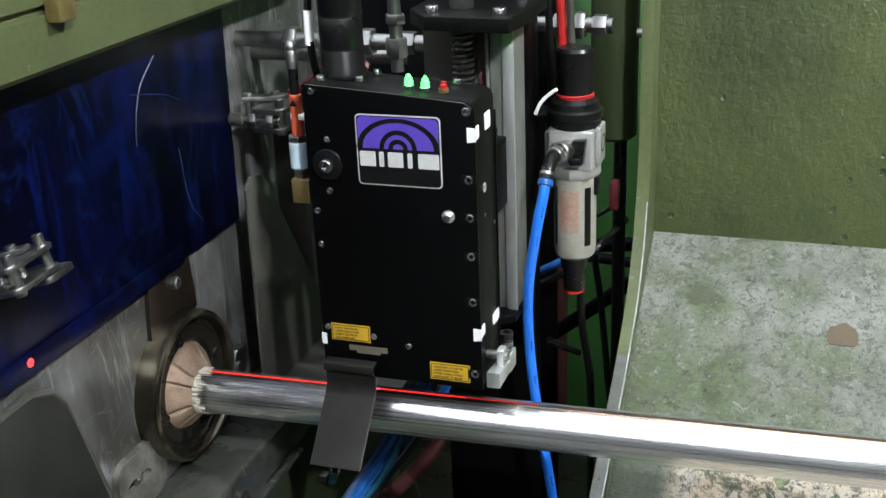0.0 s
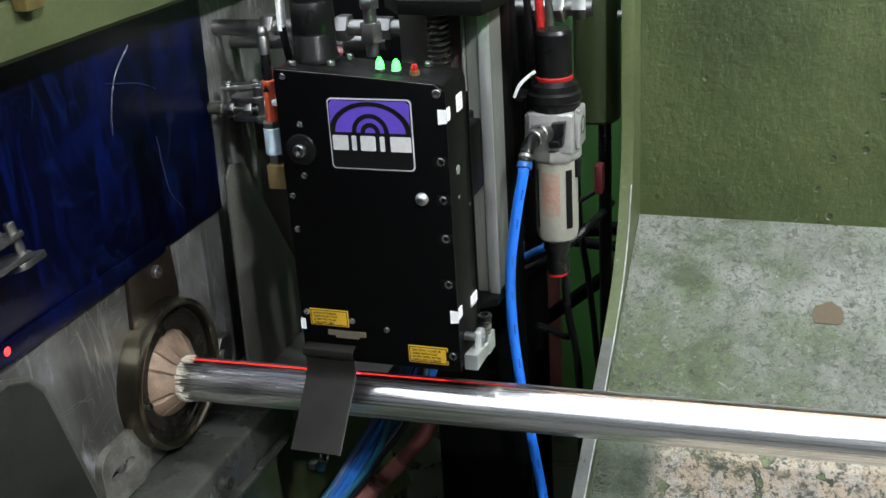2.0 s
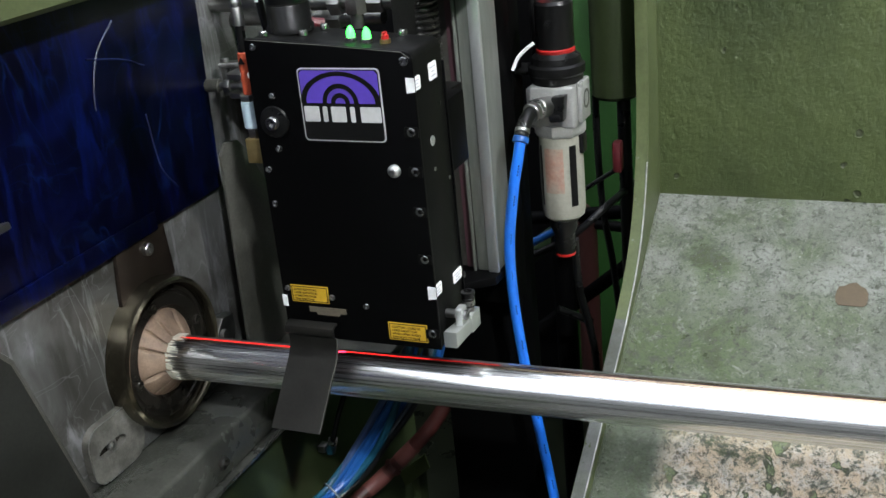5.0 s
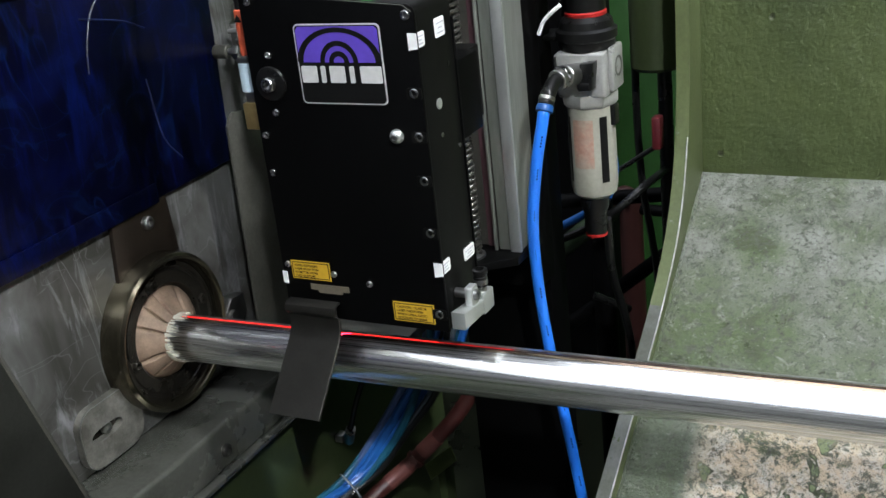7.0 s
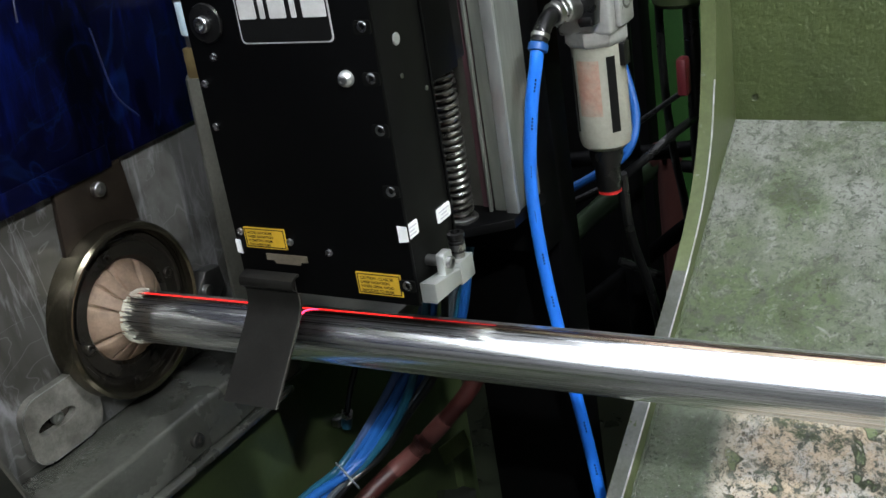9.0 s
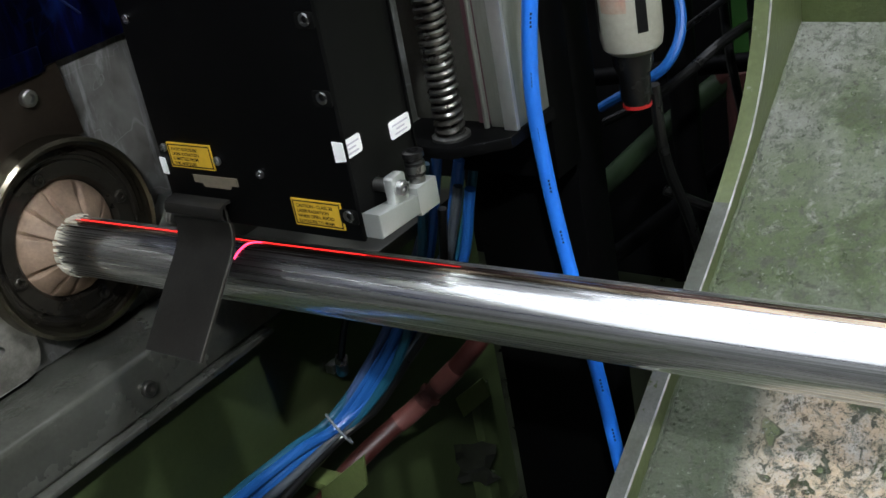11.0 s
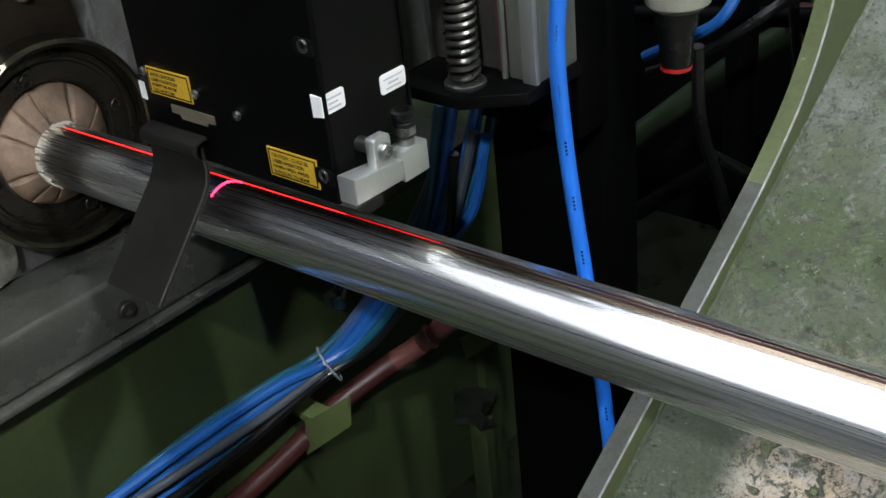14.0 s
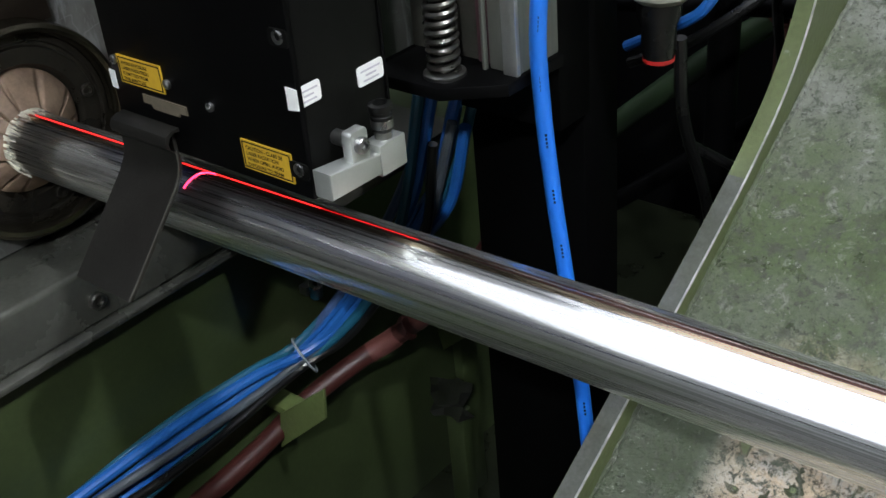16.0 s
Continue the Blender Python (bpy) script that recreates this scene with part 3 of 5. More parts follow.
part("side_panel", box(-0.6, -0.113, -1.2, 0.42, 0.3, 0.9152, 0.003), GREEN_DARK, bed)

frame_back = thing("neighbour_machine", (0, 1.05, 0), "bright green neighbouring machine with dark rails behind the line", "machine")
part("back_panel", box(-0.9, 0.6, 1.0, 1.04, 0.0, 1.5, 0.005), GREEN_BRIGHT, frame_back)
# near-black sheet put where the gap behind the post lies in shade
part("gap_shade_panel", box(-1.1, -0.065, 0.93, 0.97, 0.0, 1.5, 0.004), POST, frame_back)
# rails blackened too, with the gap's shade in their colour
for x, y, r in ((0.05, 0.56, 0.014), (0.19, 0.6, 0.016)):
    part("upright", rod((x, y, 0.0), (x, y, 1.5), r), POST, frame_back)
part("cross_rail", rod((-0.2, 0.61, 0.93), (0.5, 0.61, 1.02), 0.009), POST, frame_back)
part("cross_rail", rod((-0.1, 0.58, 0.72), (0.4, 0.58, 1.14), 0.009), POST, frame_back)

# ---- wall plate with the entry flange ----
WALL_TOP = 1.43
solo("steel_wall", prism([(-1.2, 0.962), (0.44, 0.962), (0.44, WALL_TOP), (-1.2, WALL_TOP)], "x", -0.19, -0.163, 0.002), PLATE,
     "scuffed bare steel wall plate of the weld box", "wall plate")

beam = thing("steel_beam", (-0.13, -0.2, 0.92), "worn grey steel beam along the foot of the wall plate", "beam")
part("beam_body", box(-0.19, -0.105, -1.2, 0.155, 0.9205, 0.962, 0.004, 3), BEAM, beam)
for y in (0.013, -0.16, -0.33):
    part("bolt", screw((-0.105, y, 0.938), (1, 0, 0), 0.006, 0.004), OILSTEEL, beam)

FC = (0.0178, 1.0415)  # the tube's line through the flange: y, z
flange = thing("entry_flange", (-0.163, FC[0], FC[1] - 0.07), "round oily steel flange that the tube leaves through", "flange")
c0 = (-0.163, FC[0] + 0.006, FC[1])
part("ring", lathe([(0.069, 0.0), (0.069, 0.017), (0.068, 0.0205), (0.0655, 0.0225), (0.063, 0.0215), (0.061, 0.017), (0.0605, 0.0)], c0, (1, 0, 0), 64), FLANGE, flange, "bronze-brown oily outer ring")
part("face", lathe([(0.0605, 0.002), (0.0605, 0.0125), (0.0585, 0.0135), (0.0565, 0.0135), (0.0555, 0.0115), (0.0535, 0.0115), (0.0525, 0.0135), (0.0425, 0.0135), (0.040, 0.011), (0.038, 0.0)], c0, (1, 0, 0), 64), FLANGE_DARK, flange)
for k in range(4):
    a = radians(12 + 90 * k)
    part("bolt", screw((-0.1495, FC[0] + 0.006 + 0.0475 * math.cos(a), FC[1] + 0.0475 * math.sin(a)), (1, 0, 0), 0.0045, 0.003), FLANGE_DARK, flange)
bm = prism([(-0.012, 1.098), (0.066, 1.1), (0.062, 1.152), (-0.006, 1.152)], "x", -0.1628, -0.158, 0.001)
part("top_strap", bm, RUST, flange, "brown oxidised strap above the ring")
part("strap_bolt", screw((-0.158, 0.032, 1.137), (1, 0, 0), 0.0058, 0.005), STEEL, flange)

# slotted lug: a rounded plate with a slot
lug = thing("slotted_lug", (-0.157, -0.06, 0.962), "grey slotted steel lug beside the flange", "lug")
bm = bmesh.new()
outer = rounded(-0.091, -0.022, 0.9665, 1.02, 0.016, 6)
n_out = len(outer)
cy, cz = -0.063, 0.994
inner = [(cy + 0.018 * math.copysign(abs(math.cos(2 * math.pi * (k + 0.5) / n_out)) ** 0.6, math.cos(2 * math.pi * (k + 0.5) / n_out)),
          cz + 0.0055 * math.sin(2 * math.pi * (k + 0.5) / n_out)) for k in range(n_out)]
rings = [[bm.verts.new((x, u, v)) for u, v in o] for x, o in ((-0.1625, inner), (-0.155, inner), (-0.155, outer), (-0.1625, outer))]
for a, b in zip(rings, rings[1:]):
    for k in range(n_out):
        bm.faces.new((a[k], a[(k + 1) % n_out], b[(k + 1) % n_out], b[k]))
part("plate", bm, LUG, lug)
rim = [(-0.1553, u, v) for u, v in outer] + [(-0.1553, *outer[0])]
part("rim_line", sweep(rim[6:22], 0.0005, 6), STEEL, lug, "bright line along part of the rim")
# dark plate on the wall stands for the shade inside the slot
part("slot_shade", prism(rounded(-0.086, -0.04, 0.985, 1.003, 0.008, 5), "x", -0.1629, -0.1622), FLANGE_DARK, lug, "dark plate painted as the shade inside the slot")
part("slot_bolt", screw((-0.161, -0.06, 0.994), (1, 0, 0), 0.005, 0.004), STEEL, lug)

# leather wiper round the tube
wiper = thing("tube_wiper", (-0.155, FC[0], FC[1] - 0.045), "tan pleated leather wiper gathered round the tube", "wiper")
bm = bmesh.new()
SEG, prof = 260, [(0.0395, 0.010), (0.037, 0.0145), (0.0335, 0.018), (0.0292, 0.022), (0.025, 0.0255), (0.0218, 0.029), (0.0199, 0.0325)]
rings = []
for i, (r, h) in enumerate(prof):
    ring = []
    for k in range(SEG):
        a = 2 * math.pi * k / SEG
        fold = min(1.0, 3.2 * abs(math.sin(a * 5.5 + 0.5 + 0.8 * math.sin(3 * a) + 0.05 * i)))
        rr = r * (1 - 0.2 * (1 - fold) * (0, 0.35, 0.8, 1.0, 0.95, 0.45, 0.0)[i])
        wave = 0.0012 * noise.noise((math.cos(a) * 3, math.sin(a) * 3, i * 0.6))
        ring.append(bm.verts.new((-0.163 + h + wave, FC[0] + (0.005, 0.004, 0.003, 0.002, 0.001, 0, 0)[i] + rr * math.cos(a), FC[1] + rr * math.sin(a))))
    rings.append(ring)
for a, b in zip(rings, rings[1:]):
    for k in range(SEG):
        bm.faces.new((a[k], a[(k + 1) % SEG], b[(k + 1) % SEG], b[k]))
part("sleeve", bm, LEATHER, wiper)
bm = bmesh.new()
for k in range(110):
    a = radians(random.uniform(70, 300))
    h = random.uniform(0.001, 0.005) + 0.009 * random.random() ** 2 * (0.3 + 0.7 * abs(math.sin(a * 3)))
    w = random.uniform(0.02, 0.06)
    pts = []
    for aa, rr, xx in ((a - w, 0.0201, -0.1335), (a + w, 0.0201, -0.1335), (a + random.uniform(-0.06, 0.06), 0.0203, -0.1315 + h)):
        pts.append(bm.verts.new((xx, FC[0] + rr * math.cos(aa), FC[1] + rr * math.sin(aa))))
    q = [bm.verts.new(p.co + Vector((0, math.cos(a), math.sin(a))) * 0.0008) for p in pts]
    bm.faces.new(pts)
    bm.faces.new(q[::-1])
    for i in range(3):
        bm.faces.new((pts[i], pts[(i + 1) % 3], q[(i + 1) % 3], q[i]))
tagged(part("frayed_edge", bm, FRAY, wiper, "pale frayed leather edge"), kind="stuff")

# blue screen on the wall plate
blue = thing("blue_screen", (-0.157, -0.3, 1.148), "dark blue glossy acrylic weld screen, scratched", "weld screen")
part("sheet", prism([(-1.1, 1.148), (0.157, 1.152), (0.170, 1.42), (-1.1, 1.42)], "x", -0.1625, -0.1565, 0.0008), BLUE_SHEET, blue)
for pts in (((0.045, 1.335), (0.02, 1.315), (0.008, 1.29), (0.004, 1.27)), ((0.005, 1.312), (0.05, 1.301), (0.075, 1.29)),
            ((0.065, 1.25), (0.072, 1.2), (0.09, 1.175))):
    line = spline([(-0.1562, y, z) for y, z in pts], 8)
    part("scratch", sweep(line, 0.0009, 4), SCRATCH, blue)
part("bottom_strip", box(-0.1565, -0.1545, -1.1, 0.05, 1.149, 1.166, 0.0008), BLUE_SHEET, blue)

# the laser's reflection in the glossy sheet, drawn as a glowing dot
part("laser_reflection", lathe([(0, 0), (0.0035, 0), (0.003, 0.0006), (0, 0.0008)], (-0.1545, -0.166, 1.159), (1, 0, 0), 16), LASER, blue, "glowing red dot painted as the laser's reflection")

bar = thing("green_rail", (-0.14, -0.3, 1.362), "pale green painted steel rail above the blue screen", "rail")
part("rail_body", prism([(-0.163, 1.362), (-0.128, 1.362), (-0.124, 1.366), (-0.124, 1.40), (-0.129, 1.402), (-0.129, 1.405), (-0.124, 1.407), (-0.124, 1.425), (-0.128, 1.429), (-0.163, 1.429)],
                        "y", -1.1, 0.30, 0.0), GREEN_BAR, bar)
part("stop_block", box(-0.124, -0.112, -0.125, -0.105, 1.395, 1.43, 0.002), BRASS, bar)


def toggle_clamp(m, big=1.0):
    t = thing("toggle_clamp", (0, 0, 0), "zinc-plated toggle clamp with a grey rubber tip holding the blue screen", "clamp", "clamps on the blue screen")
    b = big
    part("tip", rod((0, 0, 0), (0.013 * b, 0, 0), 0.0055 * b), SHEET, t, "grey rubber tip")
    part("spindle", rod((0.013 * b, 0, 0), (0.045 * b, 0, 0), 0.003 * b), ZINC, t)
    part("nut", hexnut((0.018 * b, 0, 0), (1, 0, 0), 0.006 * b, 0.006 * b), ZINC, t)
    part("nut", hexnut((0.034 * b, 0, 0), (1, 0, 0), 0.006 * b, 0.006 * b), ZINC, t)
    part("arm", prism(rounded(0.02 * b, 0.05 * b, -0.004 * b, 0.05 * b, 0.007 * b), "z", 0.006 * b, 0.010 * b, 0.0006), ZINC, t)
    part("arm", prism(rounded(0.02 * b, 0.05 * b, -0.004 * b, 0.05 * b, 0.007 * b), "z", -0.010 * b, -0.006 * b, 0.0006), ZINC, t)
    part("link", prism([(0.006 * b, 0.012 * b), (0.04 * b, 0.026 * b), (0.04 * b, 0.036 * b), (0.002 * b, 0.024 * b)], "z", 0.011 * b, 0.015 * b, 0.0006), ZINC, t)
    for x, y in ((0.044, 0.004), (0.03, 0.028), (0.008, 0.02), (0.042, 0.044)):
        part("pin", rod((x * b, y * b, -0.013 * b), (x * b, y * b, 0.018 * b), 0.004 * b), STEEL, t)
    part("base", prism(rounded(-0.004 * b, 0.05 * b, 0.03 * b, 0.062 * b, 0.005 * b), "z", -0.016 * b, -0.011 * b, 0.0006), ZINC, t)
    t.matrix_basis = m
    return t


toggle_clamp(pose(-0.1565, 0.16, 1.25, 0, 0, 2), 1.12)
toggle_clamp(pose(-0.1565, -0.215, 1.236, 0, -14, 4), 0.95)

# sheet guards right of the flange
guard = thing("sheet_guard", (-0.12, 0.18, 0.962), "dull grey bent sheet guard standing behind the flange", "guard")
part("sheet", prism([(0.112, 0.985), (0.118, 1.195), (0.128, 1.205), (0.148, 1.202), (0.16, 1.19), (0.25, 1.04), (0.25, 0.985)], "x", -0.127, -0.124, 0.0006), SHEET, guard)
part("foot", box(-0.16, 0.0, 0.112, 0.26, 0.975, 0.985, 0.001), SHEET, guard)
part("rib", box(-0.16, -0.127, 0.247, 0.25, 0.985, 1.25, 0.001), SHEET, guard)
latch = thing("latch_lever", (-0.155, 0.113, 1.0), "small grey steel latch lever beside the flange", "latch")
part("plate", prism([(0.092, 1.012), (0.112, 1.032), (0.13, 1.03), (0.132, 1.012), (0.118, 1.0)], "x", -0.1625, -0.15, 0.0015), ZINC, latch)
part("pin", rod((-0.156, 0.108, 1.017), (-0.146, 0.108, 1.017), 0.005), STEEL, latch)

cover = thing("corner_guard", (-0.12, -0.4, 0.962), "dark grey sheet guard with a rounded corner", "guard")
part("sheet", prism([(-0.9, 0.9625), (-0.125, 0.9625), (-0.172, 1.12), (-0.178, 1.138), (-0.19, 1.152), (-0.21, 1.16), (-0.9, 1.16)], "x", -0.125, -0.119, 0.001), SHEET_DARK, cover)
# lighter grey than the sheet, with the edge's highlight in the colour
part("rolled_edge", sweep([(-0.122, y, z) for y, z in ((-0.125, 0.9625), (-0.172, 1.12), (-0.178, 1.138), (-0.19, 1.152), (-0.21, 1.16), (-0.9, 1.16))], 0.0036, 8), SHEET, cover, "rolled edge in lighter grey that draws its highlight")

# ---- the tube ----
TY, TZ, TA, TB, TR = 0.0208, 1.0429, 0.0242, 0.0108, 0.0194


def on_tube(x, angle=90.0, lift=0.0):
    """A place on the tube; 90 degrees is the top, 0 the side away from the viewer."""
    a = radians(angle)
    return Vector((x, TY + TA * x + (TR + lift) * math.cos(a), TZ + TB * x + (TR + lift) * math.sin(a)))


tube = thing("steel_tube", (0.3, TY, TZ - TR), "polished round steel tube with a lengthwise weld seam", "tube")
ax = [Vector((x, TY + TA * x, TZ + TB * x)) for x in (-0.3, 1.6)]
h = (ax[1] - ax[0]).length
pipe = part("pipe", lathe([(TR - 0.0015, 0), (TR, 0), (TR, h), (TR - 0.0015, h), (TR - 0.0015, 0)], (-h / 2, 0, 0), (1, 0, 0), 96), TUBE, tube)
pipe.matrix_basis = Matrix.Translation((ax[0] + ax[1]) / 2) @ (ax[1] - ax[0]).to_track_quat("X", "Z").to_matrix().to_4x4()


def strip(x0, x1, a0, a1, lift, n=2, m=3):
    bm = bmesh.new()
    grid = [[bm.verts.new(on_tube(x0 + (x1 - x0) * i / n, a0 + (a1 - a0) * j / m, lift)) for j in range(m + 1)] for i in range(n + 1)]
    for i in range(n):
        for j in range(m):
            bm.faces.new((grid[i][j], grid[i + 1][j], grid[i + 1][j + 1], grid[i][j + 1]))
    return bm


part("weld_seam", strip(-0.3, 1.6, 88.6, 91.4, 0.00025, 1, 4), SEAM_PALE, tube, "thin pinkish weld seam along the top")
for a in (84.6, 91.8):
    part("seam_edge", strip(-0.3, 1.6, a, a + 3.6, 0.00015, 1, 4), SEAM, tube, "dark heat-tinted band beside the seam")
part("heat_tint", strip(-0.3, 1.6, 96.0, 104.0, 0.00012, 1, 6), STRAW, tube, "straw-coloured heat tint beside the seam")
part("laser_line", strip(-0.131, 0.02, 88.7, 91.3, 0.0004), LASER, tube, "thin red laser line along the seam")
part("laser_line", strip(0.0202, 0.11, 88.9, 91.1, 0.0004), LASER, tube, "thin red laser line along the seam")
part("laser_line", strip(0.1102, 0.17, 89.0, 91.0, 0.0004), LASER_DIM, tube, "faint red laser line along the seam")
arc = spline([on_tube(x, a, 0.0003) for x, a in ((0.0355, 90.5), (0.0305, 93), (0.0272, 99), (0.0256, 108), (0.0246, 120), (0.024, 132))], 8)
part("laser_arc", sweep(arc, 0.00042, 6), LASER_HOT, tube, "bright red laser line across the tube")

# deflector plate in front of the tube
defl = thing("deflector_plate", (0.02, -0.02, 1.028), "blackened bent spring-steel deflector plate over the tube", "deflector")
face = [(0.002, 1.1005), (-0.005, 1.1), (-0.0085, 1.0985), (-0.0098, 1.0955), (-0.0092, 1.0925), (-0.0065, 1.0905), (-0.0048, 1.0885), (-0.0047, 1.083), (-0.0062, 1.077), (-0.0105, 1.0705), (-0.05, 1.0275)]
prof = face + [(y + 0.002, z - 0.0012) for y, z in face[:0:-1]] + [(0.002, 1.098)]
bm = prism(prof, "x", 0.0, 0.0435, 0.0)
part("plate", bm, DARKSTEEL, defl)
part("pale_edge", sweep([(0.0435, y, z) for y, z in face[6:]], 0.0005, 6), SHEET, defl, "thin paler line along the edge")
part("hook", box(0.004, 0.040, -0.0026, -0.0004, 1.086, 1.0965, 0.0005), DARKSTEEL, defl)

# ---- inspection unit ----
unit = thing("inspection_unit", (0.065, 0.03, 1.086), "black anodised laser inspection box with warning labels above the tube", "inspection unit")


def top_z(x):
    return 1.3285 - 0.083 * x


prof = [(-0.001, 1.086), (0.131, 1.086), (0.131, top_z(0.131) - 0.006), (0.1295, top_z(0.1295) - 0.002), (0.126, top_z(0.126)), (0.003, top_z(0.003)), (0.0, top_z(0) - 0.001), (-0.001, top_z(0) - 0.004)]
part("body", prism(prof, "y", 0.0035, 0.056, 0.0012), BLACK_SIDE, unit)
prof2 = [(u + (0.0015 if u > 0.06 else -0.0015), v + (0.0012 if v > 1.2 else 0)) for u, v in prof]
part("cover_plate", prism(prof2, "y", 0.0, 0.0032, 0.0006), BLACK, unit, "flat black cover plate")
for x, z in ((0.1265, 1.3125), (0.127, 1.261), (0.127, 1.231), (0.127, 1.2), (0.127, 1.162), (0.127, 1.1), (0.005, 1.323), (0.0025, 1.228),
             (0.0035, 1.2), (0.003, 1.128), (0.0425, 1.123), (0.072, 1.118), (0.0155, 1.286), (0.0145, 1.245)):
    part("screw", screw((x, 0.0, z), (0, -1, 0), 0.0033 if x > 0.1 else 0.0025, 0.0016), CHROME, unit)
for x, z in ((0.127, 1.2585), (0.127, 1.2285), (0.127, 1.1975), (0.127, 1.1595), (0.127, 1.0975)):
    part("screw_tab", prism(rounded(x - 0.006, x + 0.0055, z - 0.002, z + 0.006, 0.0018, 3), "y", -0.0008, 0.0002), BLACK_SIDE, unit)
# grey line laid along the top rim to draw its highlight
part("rim_line", sweep([(0.0, -0.0003, top_z(0.0) - 0.0002), (0.06, -0.0003, top_z(0.06) + 0.0008), (0.125, -0.0003, top_z(0.125) + 0.0008), (0.131, -0.0003, top_z(0.131) - 0.003)], 0.0003, 5), SHEET, unit, "grey line painted as the rim's highlight")
part("washer", lathe([(0.0, 0), (0.0122, 0), (0.0125, 0.0006), (0.0118, 0.0022), (0.0085, 0.0028), (0.0, 0.0028)], (0.0145, 0.0, 1.266), (0, -1, 0), 32), RUBBER, unit, "large black washer")
part("washer_screw", screw((0.0145, -0.0026, 1.266), (0, -1, 0), 0.0052, 0.004), CHROME, unit)
part("button", lathe([(0.0, 0), (0.005, 0), (0.005, 0.0015), (0.0043, 0.0032), (0.0028, 0.0044), (0.0, 0.0046)], (0.11, 0.0, 1.231), (0, -1, 0), 24), ALU, unit, "pale domed button")
part("button_screw", screw((0.11, -0.0046, 1.231), (0, -1, 0), 0.0028, 0.0012), CHROME, unit)

# badge: white rule round a violet field with black arches, and pale bars for the name
badge = part("badge", prism(rounded(0.0395, 0.1065, 1.2525, 1.3075, 0.0035), "y", -0.0006, 0.0001), SILVER_INK, unit, "square badge with a pale rim")
part("badge_field", prism(rounded(0.0404, 0.1056, 1.2534, 1.3066, 0.003), "y", -0.0009, -0.0005), INK, badge)
part("badge_violet", prism([(0.0412, 1.2815), (0.1048, 1.2815), (0.1048, 1.3035), (0.1025, 1.3058), (0.0435, 1.3058), (0.0412, 1.3035)], "y", -0.00115, -0.0008), PURPLE, badge)
for r0, r1, sx in ((0.0042, 0.0078, 1.0), (0.0112, 0.0148, 1.0), (0.0205, 0.0238, 1.38)):
    bm = bmesh.new()
    n = 24
    ring = []
    for k in range(n + 1):
        a = math.pi * k / n
        ring.append([bm.verts.new((0.073 + sx * r * math.cos(a), y, 1.2815 + min(r * math.sin(a), 0.0242))) for r, y in ((r0, -0.0014), (r1, -0.0014), (r1, -0.001), (r0, -0.001))])
    for a, b in zip(ring, ring[1:]):
        for k in range(4):
            bm.faces.new((a[k], a[(k + 1) % 4], b[(k + 1) % 4], b[k]))
    part("badge_arch", bm, INK, badge)
for x0, x1 in ((0.042, 0.0545), (0.0575, 0.0612), (0.0645, 0.0765), (0.0802, 0.0838), (0.0885, 0.1048)):
    part("badge_bar", prism(rounded(x0, x1, 1.2675, 1.279, 0.0008, 2), "y", -0.0015, -0.001), SILVER_INK, badge)


def warning(x0, x1, z0, z1, lines):
    lab = part("warning_label", prism([(x0, z0), (x1, z0), (x1, z1), (x0, z1)], "y", -0.0006, 0.0001), YELLOW, unit, "yellow laser warning label with black print")
    for a, b, c, d in ((x0 + 0.0008, x1 - 0.0008, z1 - 0.0014, z1 - 0.0008), (x0 + 0.0008, x1 - 0.0008, z0 + 0.0008, z0 + 0.0014),
                       (x0 + 0.0008, x0 + 0.0014, z0 + 0.0014, z1 - 0.0014), (x1 - 0.0014, x1 - 0.0008, z0 + 0.0014, z1 - 0.0014)):
        part("rule", box(a, b, -0.0008, -0.0004, c, d), INK, lab)
    size = (z1 - z0) / 5.9
    words("print", lines, size, (x0 + 0.003, -0.0008, z1 - 0.0022), (1, 0, 0), (0, 0, 1), INK, lab, 1.13)


warning(0.006, 0.0395, 1.117, 1.1315, ("AVOID EXPOSURE", "LASER RADIATION", "IS EMITTED FROM", "THIS APERTURE"))
warning(0.0895, 0.1225, 1.0915, 1.1065, ("CAUTION - CLASS 3B", "LASER RADIATION", "WHEN OPEN, AVOID", "EXPOSURE TO BEAM"))
part("tape", prism([(0.0205, 1.1135), (0.0535, 1.1135), (0.0535, 1.109), (0.048, 1.1088), (0.047, 1.1068), (0.0275, 1.1068), (0.0265, 1.109), (0.0205, 1.109)], "y", -0.0006, 0.0001), TAPE, unit, "tan tape over a slot")


def side_label(y0, y1, z0, z1, wrap):
    lab = part("white_label", prism(rounded(y0, y1, z0 - 0.0005, z1 - 0.0005, 0.0016, 3), "x", 0.1312, 0.1318), WHITE, unit, "small white label with print")
    if wrap:
        part("label_flap", prism([(0.1268, z0 - 0.001), (0.1334, z0), (0.1334, z1), (0.1268, z1 + 0.0004)], "y", -0.0012, -0.0006), WHITE, lab)
    for k, w in ((0.25, 0.75), (0.5, 0.4), (0.75, 0.6)):
        z = z1 - (z1 - z0) * k - 0.0008
        c = (y0 + y1) / 2
        part("print_bar", box(0.1317, 0.132, c - (y1 - y0) * w / 2, c + (y1 - y0) * w / 2, z - 0.0004, z + 0.0004), GREY_PRINT, lab)


side_label(0.0, 0.0145, 1.130, 1.1395, True)
side_label(0.0375, 0.0545, 1.1255, 1.135, False)
side_label(0.0, 0.013, 1.2905, 1.3005, True)
side_label(0.029, 0.043, 1.291, 1.304, False)
part("white_label", prism([(-0.0030, 1.1125), (0.0012, 1.112), (0.0012, 1.1215), (-0.0030, 1.122)], "y", -0.0008, -0.0001), WHITE, unit)
